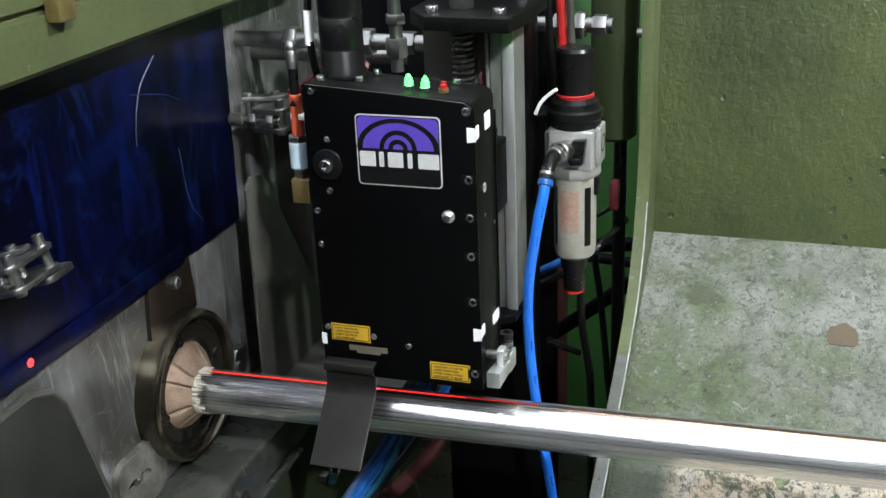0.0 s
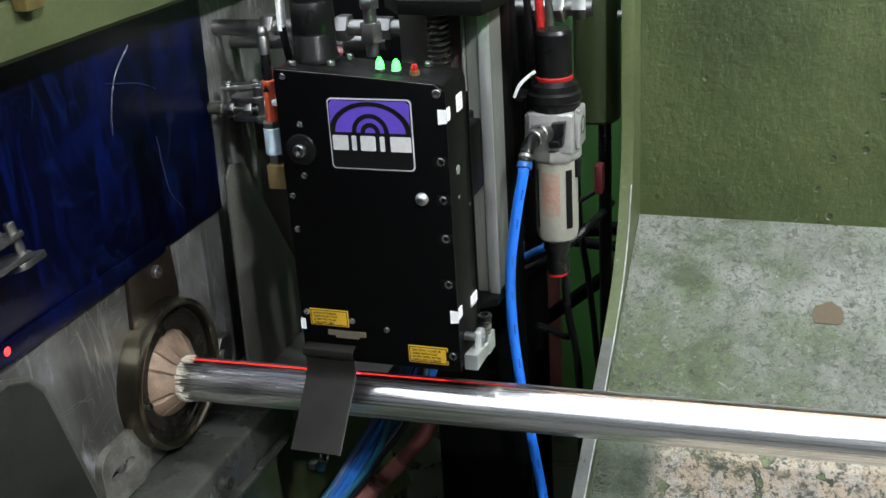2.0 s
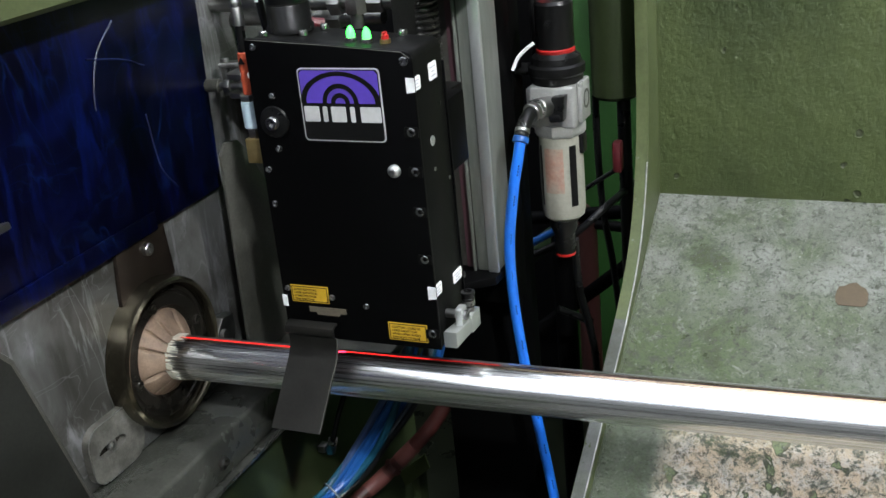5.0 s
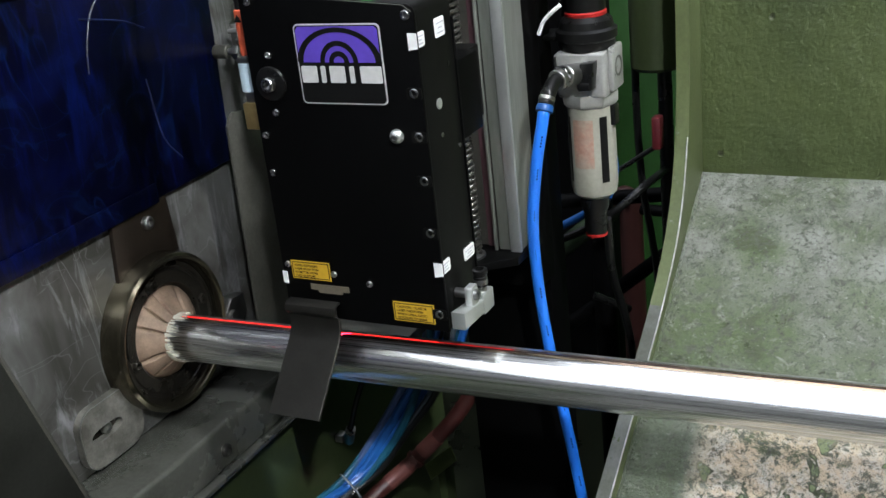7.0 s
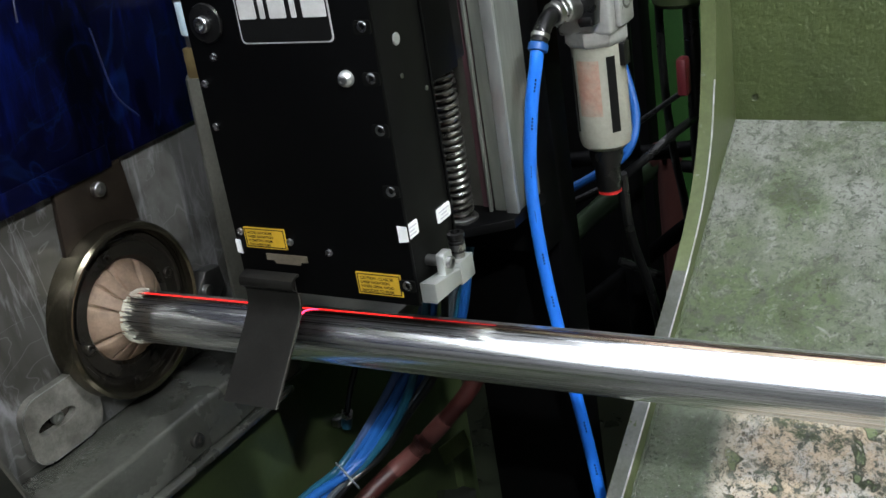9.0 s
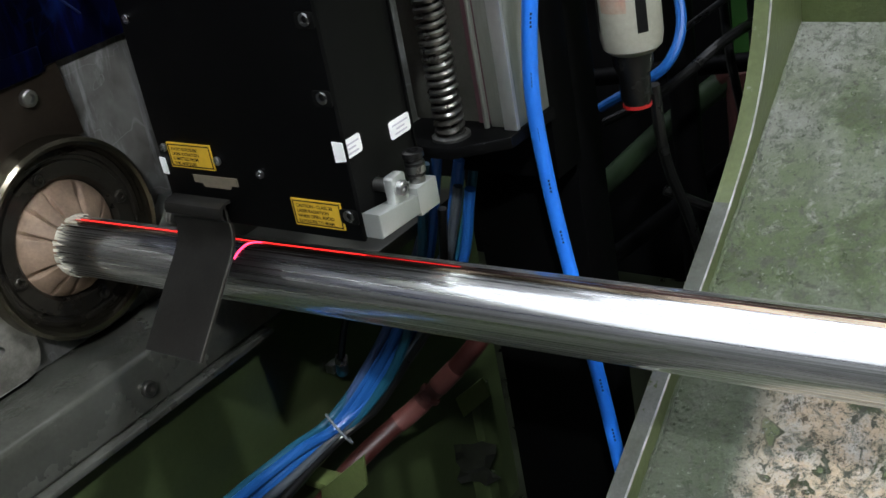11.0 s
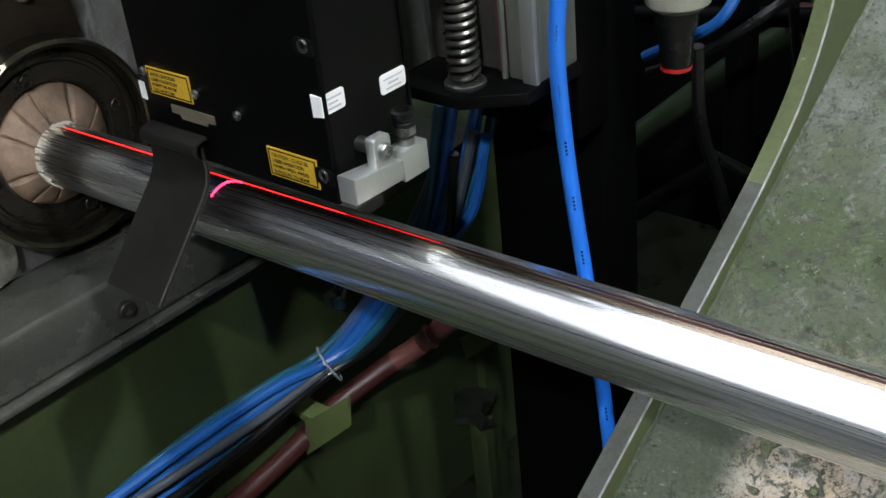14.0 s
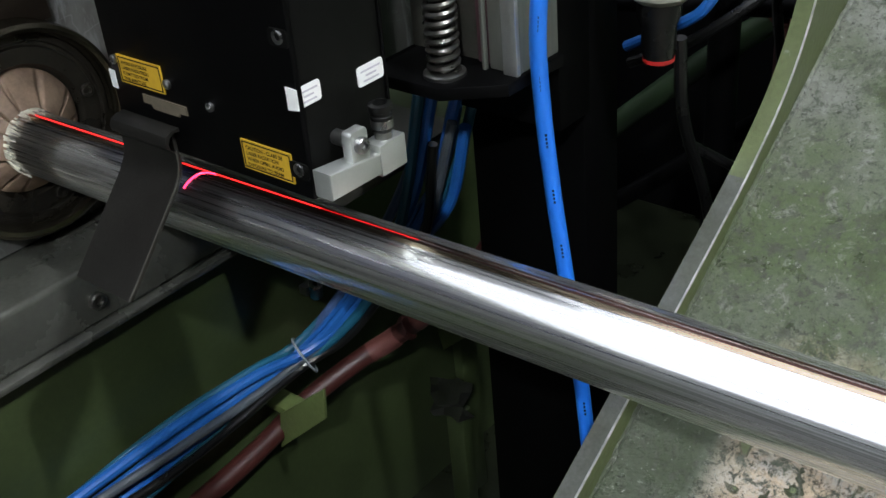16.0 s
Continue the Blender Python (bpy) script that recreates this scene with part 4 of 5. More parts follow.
part("side_plug", lathe([(0, 0), (0.0038, 0), (0.0038, 0.0006), (0.003, 0.001), (0, 0.0004)], (0.131, 0.025, 1.247), (1, 0, 0), 20), ALU, unit, "bright metal plug in the side")
for y, z in ((0.025, 1.225), (0.045, 1.27), (0.05, 1.21)):
    part("side_hole", lathe([(0, 0), (0.0016, 0), (0.0016, 0.0005), (0.0008, 0.0005), (0, 0.0001)], (0.131, y, z), (1, 0, 0), 12), CHROME if z < 1.23 else RUBBER, unit)
part("vent_strip", box(0.131, 0.1325, 0.0545, 0.0562, 1.10, 1.30, 0.0004), BLACK, unit)

for x in (0.0755, 0.0885):
    led = part("indicator", lathe([(0, 0), (0.0031, 0), (0.0032, 0.003), (0.003, 0.005), (0.002, 0.0075), (0.0009, 0.009), (0, 0.0095)], (x, 0.022, top_z(x) + 0.002), (0, 0, 1), 20), GREEN_LED, unit, "lit green indicator lamp")
    part("collar", lathe([(0, 0), (0.0045, 0), (0.0045, 0.0025), (0.0038, 0.003), (0, 0.003)], (x, 0.022, top_z(x)), (0, 0, 1), 20), CHROME, unit)
part("connector", lathe([(0, 0), (0.0028, 0), (0.0028, 0.006), (0.002, 0.0065), (0.002, 0.008), (0, 0.008)], (0.102, 0.024, top_z(0.102)), (0, 0, 1), 16), RED, unit, "red connector cap")
part("connector_ring", lathe([(0, 0), (0.004, 0), (0.004, 0.003), (0, 0.003)], (0.102, 0.024, top_z(0.102)), (0, 0, 1), 16), BRASS, unit)
for x, y in ((0.0, 0.04), (0.031, 0.024), (0.036, 0.048), (0.1, 0.05), (0.004, 0.012)):
    part("screw", screw((x + 0.004, y, top_z(x)), (0, 0, 1), 0.0034, 0.004), CHROME, unit)

housing = thing("camera_housing", (0.017, 0.037, 1.326), "black ribbed cylindrical camera housing on the inspection unit", "camera housing")
zt = top_z(0.017)
part("barrel", lathe([(0, 0), (0.018, 0), (0.018, 0.004), (0.0168, 0.006), (0.0168, 0.02), (0.0162, 0.021), (0.0168, 0.022), (0.0168, 0.045), (0.0162, 0.046),
                      (0.0168, 0.047), (0.0168, 0.08), (0, 0.08)], (0.017, 0.037, zt), (0, 0, 1), 40), RUBBER, housing)
for z in (0.0215, 0.0465):
    part("band", lathe([(0.0171, 0), (0.0171, 0.0008), (0.0168, 0.0008), (0.0168, 0), (0.0171, 0)], (0.017, 0.037, zt + z), (0, 0, 1), 40), DARKSTEEL, housing)

# blow-off nozzle clamp on the side of the unit
noz = thing("air_nozzle", (0.147, 0.02, 1.085), "silver anodised air nozzle block with a black push-in fitting", "nozzle")
part("block", prism([(-0.002, 1.0905), (0.03, 1.0895), (0.03, 1.0995), (-0.002, 1.1035)], "x", 0.1365, 0.1475, 0.0007), ALU, noz)
part("rear_block", box(0.1365, 0.1475, 0.0302, 0.0475, 1.0875, 1.103, 0.0008), ALU, noz)
part("ear", prism(rounded(0.014, 0.025, 1.0985, 1.1155, 0.002, 4), "x", 0.1405, 0.1462, 0.0006), ALU, noz)
part("pin", rod((0.131, 0.0195, 1.109), (0.1405, 0.0195, 1.109), 0.0036), ZINC, noz)
part("clamp_screw", screw((0.1462, 0.0195, 1.1085), (1, 0, 0), 0.004, 0.003), CHROME, noz)
part("thread", rod((0.142, 0.039, 1.1025), (0.142, 0.039, 1.1065), 0.0042), ZINC, noz, "short plated thread")
part("fitting", lathe([(0, 0), (0.0045, 0), (0.0052, 0.001), (0.0052, 0.0075), (0.0046, 0.008), (0.0046, 0.0095), (0.0056, 0.01), (0.0056, 0.013), (0.0034, 0.0135), (0.003, 0.009), (0, 0.009)],
                      (0.142, 0.039, 1.1065), (0, 0, 1), 20), RUBBER, noz, "black push-in fitting")
part("fitting_ring", lathe([(0.0053, 0), (0.0053, 0.004), (0.0048, 0.004), (0.0048, 0), (0.0053, 0)], (0.142, 0.039, 1.1085), (0, 0, 1), 20), CHROME, noz)

# ---- lifting slide behind the unit ----
slide = thing("lifting_slide", (0.085, 0.19, 1.066), "grey aluminium lifting slide with a lead screw and black end plates", "slide")
plate = [(0.03, 0.15), (0.045, 0.146), (0.083, 0.146), (0.114, 0.17), (0.116, 0.222), (0.03, 0.222)]
part("foot_plate", prism(plate, "z", 1.064, 1.072, 0.001), BLACK, slide, "black chamfered end plate")
top = [(0.03, 0.155), (0.054, 0.122), (0.127, 0.118), (0.131, 0.15), (0.131, 0.232), (0.03, 0.232)]
part("head_plate", prism(top, "z", 1.345, 1.357, 0.001), BLACK_SIDE, slide, "black chamfered end plate")
rail = part("rail", box(0.0915, 0.1125, 0.183, 0.222, 1.072, 1.345, 0.001), RAIL, slide)
part("rail_lip", box(0.1035, 0.1135, 0.1795, 0.183, 1.072, 1.345, 0.0006), ALU, slide, "light front edge")
part("rail_web", box(0.028, 0.0913, 0.19, 0.222, 1.072, 1.345, 0.001), SHEET, slide)
# reddish reflection on the web, drawn as a mauve strip
part("reflection_strip", box(0.079, 0.0883, 0.1885, 0.1899, 1.072, 1.345, 0.0004), MAUVE, slide, "mauve strip painted as a reddish reflection on the rail")
part("rail_groove", box(0.0885, 0.0912, 0.1795, 0.1828, 1.072, 1.345, 0.0005), RAIL, slide)
part("screw_shaft", rod((0.0735, 0.164, 1.072), (0.0735, 0.164, 1.40), 0.0058), OILSTEEL, slide)
coil = [(0.0735 + 0.0084 * math.cos(a), 0.164 + 0.0084 * math.sin(a), 1.0745 + 0.0052 * a / (2 * math.pi)) for a in (2 * math.pi * k / 16 for k in range(16 * 51))]
part("coil_spring", sweep(coil, 0.0018, 6), OILSTEEL, slide, "oily coil spring round the lead screw")
part("spring_seat", lathe([(0, 0), (0.0125, 0), (0.0125, 0.002), (0.011, 0.003), (0, 0.003)], (0.0735, 0.164, 1.072), (0, 0, 1), 24), ZINC, slide)
part("carriage", box(0.02, 0.11, 0.0565, 0.14, 1.205, 1.262, 0.002), BLACK_SIDE, slide, "black carriage block")
part("carriage_arm", box(0.1105, 0.130, 0.0575, 0.095, 1.21, 1.268, 0.002), POST, slide)
part("lock_nut", hexnut((0.0735, 0.164, 1.357), (0, 0, 1), 0.011, 0.02), ZINC, slide)
for x, y in ((0.055, 0.14), (0.115, 0.135), (0.115, 0.21)):
    part("screw", screw((x, y, 1.357), (0, 0, 1), 0.006, 0.006), CHROME, slide)

post = thing("black_post", (0.06, 0.28, 0.5), "matt black steel post carrying the lifting slide", "post")
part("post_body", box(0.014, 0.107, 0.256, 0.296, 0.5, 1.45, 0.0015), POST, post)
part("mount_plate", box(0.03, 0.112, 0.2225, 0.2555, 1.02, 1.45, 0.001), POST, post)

# ---- air regulator ----
RX, RY = 0.1465, 0.28
reg = thing("air_regulator", (RX, RY, 1.049), "grey air filter regulator with a black knob and red ring", "air regulator")
part("body", box(RX - 0.022, RX + 0.022, RY - 0.022, RY + 0.022, 1.186, 1.226, 0.003, 3), REGBODY, reg)
part("shoulder", lathe([(0, 0), (0.0225, 0), (0.0255, 0.004), (0.0255, 0.012), (0.022, 0.014), (0, 0.014)], (RX, RY, 1.176), (0, 0, 1), 8), REGBODY, reg)
part("end_port", box(RX + 0.022, RX + 0.027, RY - 0.014, RY + 0.014, 1.19, 1.228, 0.002), REGBODY, reg)
part("port_hole", lathe([(0.009, 0), (0.009, 0.0006), (0.007, 0.0006), (0.006, -0.001), (0, -0.001)], (RX + 0.0268, RY, 1.21), (1, 0, 0), 24), SHEET, reg)
part("end_port", box(RX - 0.027, RX - 0.022, RY - 0.014, RY + 0.014, 1.19, 1.222, 0.002), REGBODY, reg)
part("gauge_cover", prism([(RX + 0.002, 1.195), (RX + 0.014, 1.1965), (RX + 0.0165, 1.22), (RX + 0.004, 1.2185)], "y", RY - 0.034, RY - 0.022, 0.0012), RUBBER, reg, "black plastic gauge cover")
part("gauge_stem", rod((RX + 0.001, RY - 0.03, 1.2), (RX + 0.012, RY - 0.03, 1.2), 0.005), RUBBER, reg)
part("bonnet", lathe([(0, 0), (0.0235, 0), (0.0245, 0.002), (0.0245, 0.007), (0.0265, 0.009), (0.0265, 0.016), (0.0235, 0.018), (0.0225, 0.024), (0.018, 0.028), (0, 0.028)], (RX, RY, 1.226), (0, 0, 1), 32), RUBBER, reg, "black ribbed bonnet")
part("lock_ring", lathe([(0.0, 0), (0.0178, 0), (0.0182, 0.001), (0.0182, 0.0035), (0.017, 0.0045), (0, 0.0045)], (RX, RY, 1.2535), (0, 0, 1), 32), RED, reg, "red lock ring")
bm = bmesh.new()
ribs = 36
rr = [[bm.verts.new((RX + (r + (0.0006 if k % 2 else 0)) * math.cos(2 * math.pi * k / ribs), RY + (r + (0.0006 if k % 2 else 0)) * math.sin(2 * math.pi * k / ribs), z)) for k in range(ribs)]
      for r, z in ((0.0165, 1.2578), (0.0172, 1.26), (0.0168, 1.284), (0.0172, 1.286), (0.0172, 1.298), (0.015, 1.301))]
for a, b in zip(rr, rr[1:]):
    for k in range(ribs):
        bm.faces.new((a[k], a[(k + 1) % ribs], b[(k + 1) % ribs], b[k]))
bm.faces.new(rr[-1])
part("knob", bm, RUBBER, reg, "black ribbed knob")
part("bowl", lathe([(0.0205, 0.088), (0.021, 0.05), (0.021, 0.012), (0.0195, 0.005), (0.015, 0.001), (0.009, 0.0), (0, 0)], (RX, RY, 1.09), (0, 0, 1), 40), BOWL, reg, "grey-green bowl guard")
for a0, a1 in ((-52, -32), (-138, -130)):
    bm = bmesh.new()
    cols = [[bm.verts.new((RX + 0.0213 * math.cos(radians(a0 + (a1 - a0) * k / 6)), RY + 0.0213 * math.sin(radians(a0 + (a1 - a0) * k / 6)), z)) for z in (1.108, 1.168)] for k in range(7)]
    for a, b in zip(cols, cols[1:]):
        bm.faces.new((a[0], b[0], b[1], a[1]))
    part("sight_slot", bm, INK, reg, "dark sight slot")
bm = bmesh.new()
cols = [[bm.verts.new((RX + 0.0213 * math.cos(radians(a)), RY + 0.0213 * math.sin(radians(a)), z)) for z in (1.122, 1.166)] for a in range(-120, -66, 4)]
for a, b in zip(cols, cols[1:]):
    bm.faces.new((a[0], b[0], b[1], a[1]))
part("bowl_print", bm, PRINT, reg, "faded red printed panel")
part("drain", lathe([(0, 0), (0.0095, 0), (0.0095, 0.004), (0.0105, 0.006), (0.0105, 0.022), (0.0135, 0.03), (0.0135, 0.042), (0, 0.042)], (RX - 0.001, RY, 1.0525), (0, 0, 1), 24), RUBBER, reg, "black drain")
part("drain_ring", lathe([(0.0098, 0), (0.0098, 0.0024), (0.009, 0.0024), (0.009, 0), (0.0098, 0)], (RX - 0.001, RY, 1.0522), (0, 0, 1), 24), RED, reg, "red drain ring")
part("release_catch", box(RX + 0.019, RX + 0.024, RY - 0.006, RY + 0.006, 1.158, 1.176, 0.001), RUBBER, reg)
part("bracket", box(RX - 0.045, RX - 0.02, RY - 0.004, RY + 0.03, 1.232, 1.236, 0.001), BLACK_SIDE, reg)
el = part("outlet_elbow", rod((RX - 0.0005, RY - 0.022, 1.208), (RX - 0.0055, RY - 0.046, 1.212), 0.0095), ZINC, reg, "zinc elbow fitting")
part("collar_nut", hexnut((RX - 0.0055, RY - 0.046, 1.212), (-0.2, -1, -0.05), 0.0098, 0.005), CHROME, el)
part("collar_ring", rod((RX - 0.0064, RY - 0.0508, 1.2117), (RX - 0.0078, RY - 0.0575, 1.2112), 0.0088, 20), ZINC, el)
part("push_fitting", sweep(spline([(RX - 0.0078, RY - 0.0575, 1.2112), (RX - 0.0083, RY - 0.066, 1.2095), (RX - 0.0088, RY - 0.076, 1.204), (RX - 0.0092, RY - 0.082, 1.197)], 6), 0.0064, 16), RUBBER, el)
part("band", rod((RX - 0.0089, RY - 0.0775, 1.2028), (RX - 0.0091, RY - 0.0795, 1.2), 0.0069), ZINC, el)
part("release_collar", rod((RX - 0.0092, RY - 0.082, 1.197), (RX - 0.0095, RY - 0.0852, 1.1918), 0.0072), CABLE_BLUE, el, "blue release collar")

hose_line = [(0.137, 0.1952, 1.1935), (0.1362, 0.192, 1.184), (0.1305, 0.1865, 1.15), (0.1225, 0.188, 1.097), (0.12, 0.194, 1.044), (0.123, 0.197, 0.991), (0.13, 0.197, 0.938), (0.139, 0.194, 0.886), (0.149, 0.188, 0.833), (0.159, 0.18, 0.78), (0.17, 0.17, 0.70), (0.175, 0.17, 0.552)]
hose = thing("air_hose", hose_line[-1], "bright blue plastic air hose hanging from the regulator", "hose")
run = spline(hose_line, 10)
part("hose_body", sweep(run, 0.005, 16), HOSE, hose)
face = Vector((0.62, -0.78, 0.1)).normalized()
for k in range(14, 88, 7):
    bm = bmesh.new()
    d = (run[k + 1] - run[k]).normalized()
    w = d.cross(face).normalized()
    for j in range(4):
        c = run[k] + d * 0.0026 * j + face * 0.00505
        q = [bm.verts.new(c + d * a * 0.0008 + w * b * 0.0006) for a, b in ((-1, -1), (1, -1), (1, 1), (-1, 1))]
        bm.faces.new(q)
    part("hose_print", bm, INK, hose, "small dark print on the hose")
tie = sweep(spline([(0.136, 0.25, 1.268), (0.129, 0.249, 1.263), (0.121, 0.247, 1.255), (0.116, 0.246, 1.244)], 6), 0.0017, 8)
solo("cable_tie", tie, WHITE, "white nylon cable tie by the regulator", "cable tie", "cable ties")

# ---- cables below the tube ----
loom = [(0.03, 0.215, 1.03), (0.005, 0.21, 0.945), (-0.03, 0.195, 0.885), (-0.06, 0.175, 0.842), (-0.083, 0.147, 0.814), (-0.087, 0.1, 0.81), (-0.089, 0.02, 0.806), (-0.09, -0.1, 0.8), (-0.092, -0.3, 0.79)]
strands = [(CABLE_BLUE, "blue", 0.0042), (CABLE_BLUE, "blue", 0.0042), (CABLE_GREY, "grey", 0.0036), (CABLE_BLUE, "blue", 0.0039), (CABLE_TEAL, "teal", 0.004), (CABLE_BLUE, "blue", 0.0042),
           (CABLE_SLATE, "slate blue", 0.0038), (RUBBER, "black", 0.0034), (CABLE_TEAL, "teal", 0.0036)]
for k, (material, colour, r) in enumerate(strands):
    pts = []
    for i, p in enumerate(loom):
        a = 2.4 * k + 0.35 * i + 0.3 * math.sin(1.7 * i + k)
        w = 0.004 * math.sqrt(k + 0.5) * (1.0 + (0.5 * (4 - i) if i < 4 else 0.42 * (i - 4)))
        pts.append((max(p[0] + 0.6 * w * math.cos(a), -0.107), p[1] + 0.5 * w * math.sin(a + 1), p[2] + w * math.sin(a)))
    solo("cable", sweep(spline(pts, 8), r, 10), material, colour + " jacketed cable in a tied loom under the tube", "cable", "cables of the loom")
c, d = Vector(loom[4]) + Vector((0.004, 0.004, 0.003)), Vector((-0.45, -0.75, -0.4))
_, u, v = frame_axes(d)
solo("cable_tie", sweep([c + (u * 0.75 * math.cos(a) + v * math.sin(a)) * 0.0165 for a in (2 * math.pi * k / 28 for k in range(29))], 0.0011, 6), NYLON, "pale nylon cable tie round the blue loom", "cable tie", "cable ties")
red = [(0.02, 0.285, 0.9), (-0.012, 0.262, 0.845), (-0.061, 0.235, 0.792), (-0.085, 0.21, 0.772), (-0.1, 0.165, 0.756), (-0.1, 0.082, 0.742), (-0.1, -0.1, 0.73)]
rh = thing("red_hose", (-0.06, 0.2, 0.74), "dull red rubber hose with pale sleeves beside the blue loom", "hose")
part("hose_body", sweep(spline(red, 10), 0.0083, 14), RED_HOSE, rh)
line = spline(red, 10)
part("sleeve", sweep(line[14:18], 0.0089, 14), RED_PALE, rh, "pale red sleeve")
part("sleeve", sweep(line[20:28], 0.0089, 14), RED_PALE, rh, "pale red sleeve")
part("hose_nut", hexnut(line[18], line[19] - line[18], 0.0105, 0.006), RED_HOSE, rh)
tab = thing("cable_bracket", (-0.06, 0.13, 0.76), "small green painted angle bracket below the loom", "bracket", "cable brackets")
part("leaf", prism([(-0.093, 0.769), (-0.037, 0.818), (-0.041, 0.788), (-0.1, 0.731)], "y", 0.128, 0.131, 0.0006), GREEN, tab)
part("stem", box(-0.113, -0.07, 0.1315, 0.15, 0.765, 0.772, 0.001), GREEN, tab)
tab2 = thing("cable_bracket", (-0.04, 0.3, 0.72), "small green painted angle bracket below the loom", "bracket", "cable brackets")
part("leaf", prism([(-0.083, 0.745), (-0.048, 0.775), (-0.043, 0.757), (-0.078, 0.725)], "y", 0.305, 0.308, 0.0006), GREEN, tab2)
part("stem", box(-0.07, -0.06, 0.3085, 0.33, 0.56, 0.755, 0.001), GREEN_DARK, tab2)
scrap = thing("metal_offcut", (-0.066, 0.29, 0.65), "crumpled bright metal offcut on the machine bed", "offcut")
bm = bmesh.new()
g = [[bm.verts.new((-0.082 + 0.011 * i, 0.288 + 0.016 * noise.noise((i * 0.9, j * 0.8, 2)), 0.66 + 0.009 * j + 0.004 * i + 0.006 * noise.noise((i * 0.7, j, 5)))) for j in range(6)] for i in range(5)]
for i in range(4):
    for j in range(5):
        bm.faces.new((g[i][j], g[i + 1][j], g[i + 1][j + 1], g[i][j + 1]))
bmesh.ops.solidify(bm, geom=list(bm.faces), thickness=0.0008)
part("sheet", bm, ZINC, scrap)
part("prop", box(-0.075, -0.055, 0.296, 0.31, 0.55, 0.668, 0.002), GREEN_DARK, scrap)
plug = thing("cable_plug", (-0.1, 0.19, 0.84), "teal cable plug with a zinc gland on the green panel", "plug")
part("plug_body", rod((-0.1, 0.19, 0.842), (-0.094, 0.186, 0.856), 0.0052), CABLE_TEAL, plug)
part("gland", hexnut((-0.094, 0.186, 0.856), (0.4, -0.25, 1), 0.0058, 0.006), CHROME, plug)
part("plug_cable", sweep(spline([(-0.0915, 0.1845, 0.862), (-0.082, 0.19, 0.895), (-0.065, 0.21, 0.95)], 6), 0.003, 8), RUBBER, plug)
part("clip", box(-0.1128, -0.104, 0.184, 0.196, 0.842, 0.85, 0.001), ZINC, plug)

# ---- probe beside the unit ----
probe = thing("proximity_probe", (-0.021, 0.024, 1.226), "slim probe with orange warning sleeve and brass tip", "probe")
PX, PY = -0.0205, 0.025
part("brass_block", box(PX - 0.0065, PX + 0.009, PY - 0.008, PY + 0.008, 1.226, 1.246, 0.0012), BRASS, probe)
part("nut", hexnut((PX, PY, 1.246), (0, 0, 1), 0.0066, 0.007), ZINC, probe)
part("sticker_sleeve", rod((PX - 0.001, PY, 1.2535), (PX - 0.001, PY, 1.2755), 0.0074), PALEBLUE, probe, "pale blue printed sleeve")
words("print", ("Tub",), 0.0085, (PX - 0.0078, PY - 0.0078, 1.2745), (1, 0, 0), (0, 0, 1), CABLE_BLUE, probe)
part("hex", hexnut((PX - 0.001, PY, 1.2755), (0, 0, 1), 0.0078, 0.005), ZINC, probe)
part("orange_sleeve", rod((PX, PY, 1.2805), (PX, PY, 1.3135), 0.005), ORANGE, probe, "orange warning sleeve")
part("warning_mark", prism([(PX - 0.003, 1.305), (PX + 0.003, 1.305), (PX, 1.3105)], "y", PY - 0.0055, PY - 0.0049), INK, probe)
part("stem", rod((PX, PY, 1.3135), (PX, PY, 1.334), 0.0038), RUBBER, probe)
part("tip", lathe([(0, 0), (0.0047, 0), (0.0047, 0.013), (0.0042, 0.014), (0.0046, 0.0155), (0.004, 0.019), (0.0025, 0.021), (0, 0.0215)], (PX, PY, 1.334), (0, 0, 1), 20), ZINC, probe, "knurled tip")
part("holder", box(PX - 0.004, -0.002, PY - 0.004, PY + 0.004, 1.2935, 1.2985, 0.001), WHITE, probe)
lead = thing("sensor_lead", (-0.015, 0.05, 1.328), "black sensor lead with a white marker sleeve", "cable")
part("lead", sweep(spline([(-0.006, 0.05, 1.3), (-0.014, 0.05, 1.335), (-0.0155, 0.05, 1.37), (-0.012, 0.055, 1.42), (0.0, 0.07, 1.55)], 8), 0.0032, 10), RUBBER, lead)
part("marker", sweep(spline([(-0.0158, 0.05, 1.347), (-0.0158, 0.05, 1.358), (-0.0154, 0.05, 1.374)], 4), 0.0037, 10), WHITE, lead, "white marker sleeve")

# ---- fittings and pipes behind ----


def pipe_run(name, label, pts, r, material, nuts=()):
    t = thing(name, pts[0], label, "pipe", "pipes behind the unit")
    part("pipe", sweep(spline(pts, 8), r, 14), material, t)
    for p, d, rr, hh in nuts:
        part("nut", hexnut(p, d, rr, hh), ZINC, t)
    return t


pipe_run("pipe_run", "zinc pipe with hexagon fittings behind the camera housing", [(-0.163, 0.2, 1.318), (-0.06, 0.2, 1.318), (0.045, 0.2, 1.318)], 0.0075, ZINC,
         [((-0.11, 0.2, 1.318), (1, 0, 0), 0.013, 0.012), ((-0.075, 0.2, 1.318), (1, 0, 0), 0.012, 0.02), ((-0.035, 0.2, 1.318), (1, 0, 0), 0.013, 0.012), ((0.0, 0.2, 1.318), (1, 0, 0), 0.011, 0.018)])
pipe_run("pipe_run", "zinc pipe with hexagon fittings behind the camera housing", [(-0.163, 0.23, 1.298), (-0.05, 0.23, 1.298), (0.0, 0.23, 1.298)], 0.007, ZINC,
         [((-0.09, 0.23, 1.298), (1, 0, 0), 0.012, 0.012), ((-0.06, 0.23, 1.298), (1, 0, 0), 0.011, 0.018)])
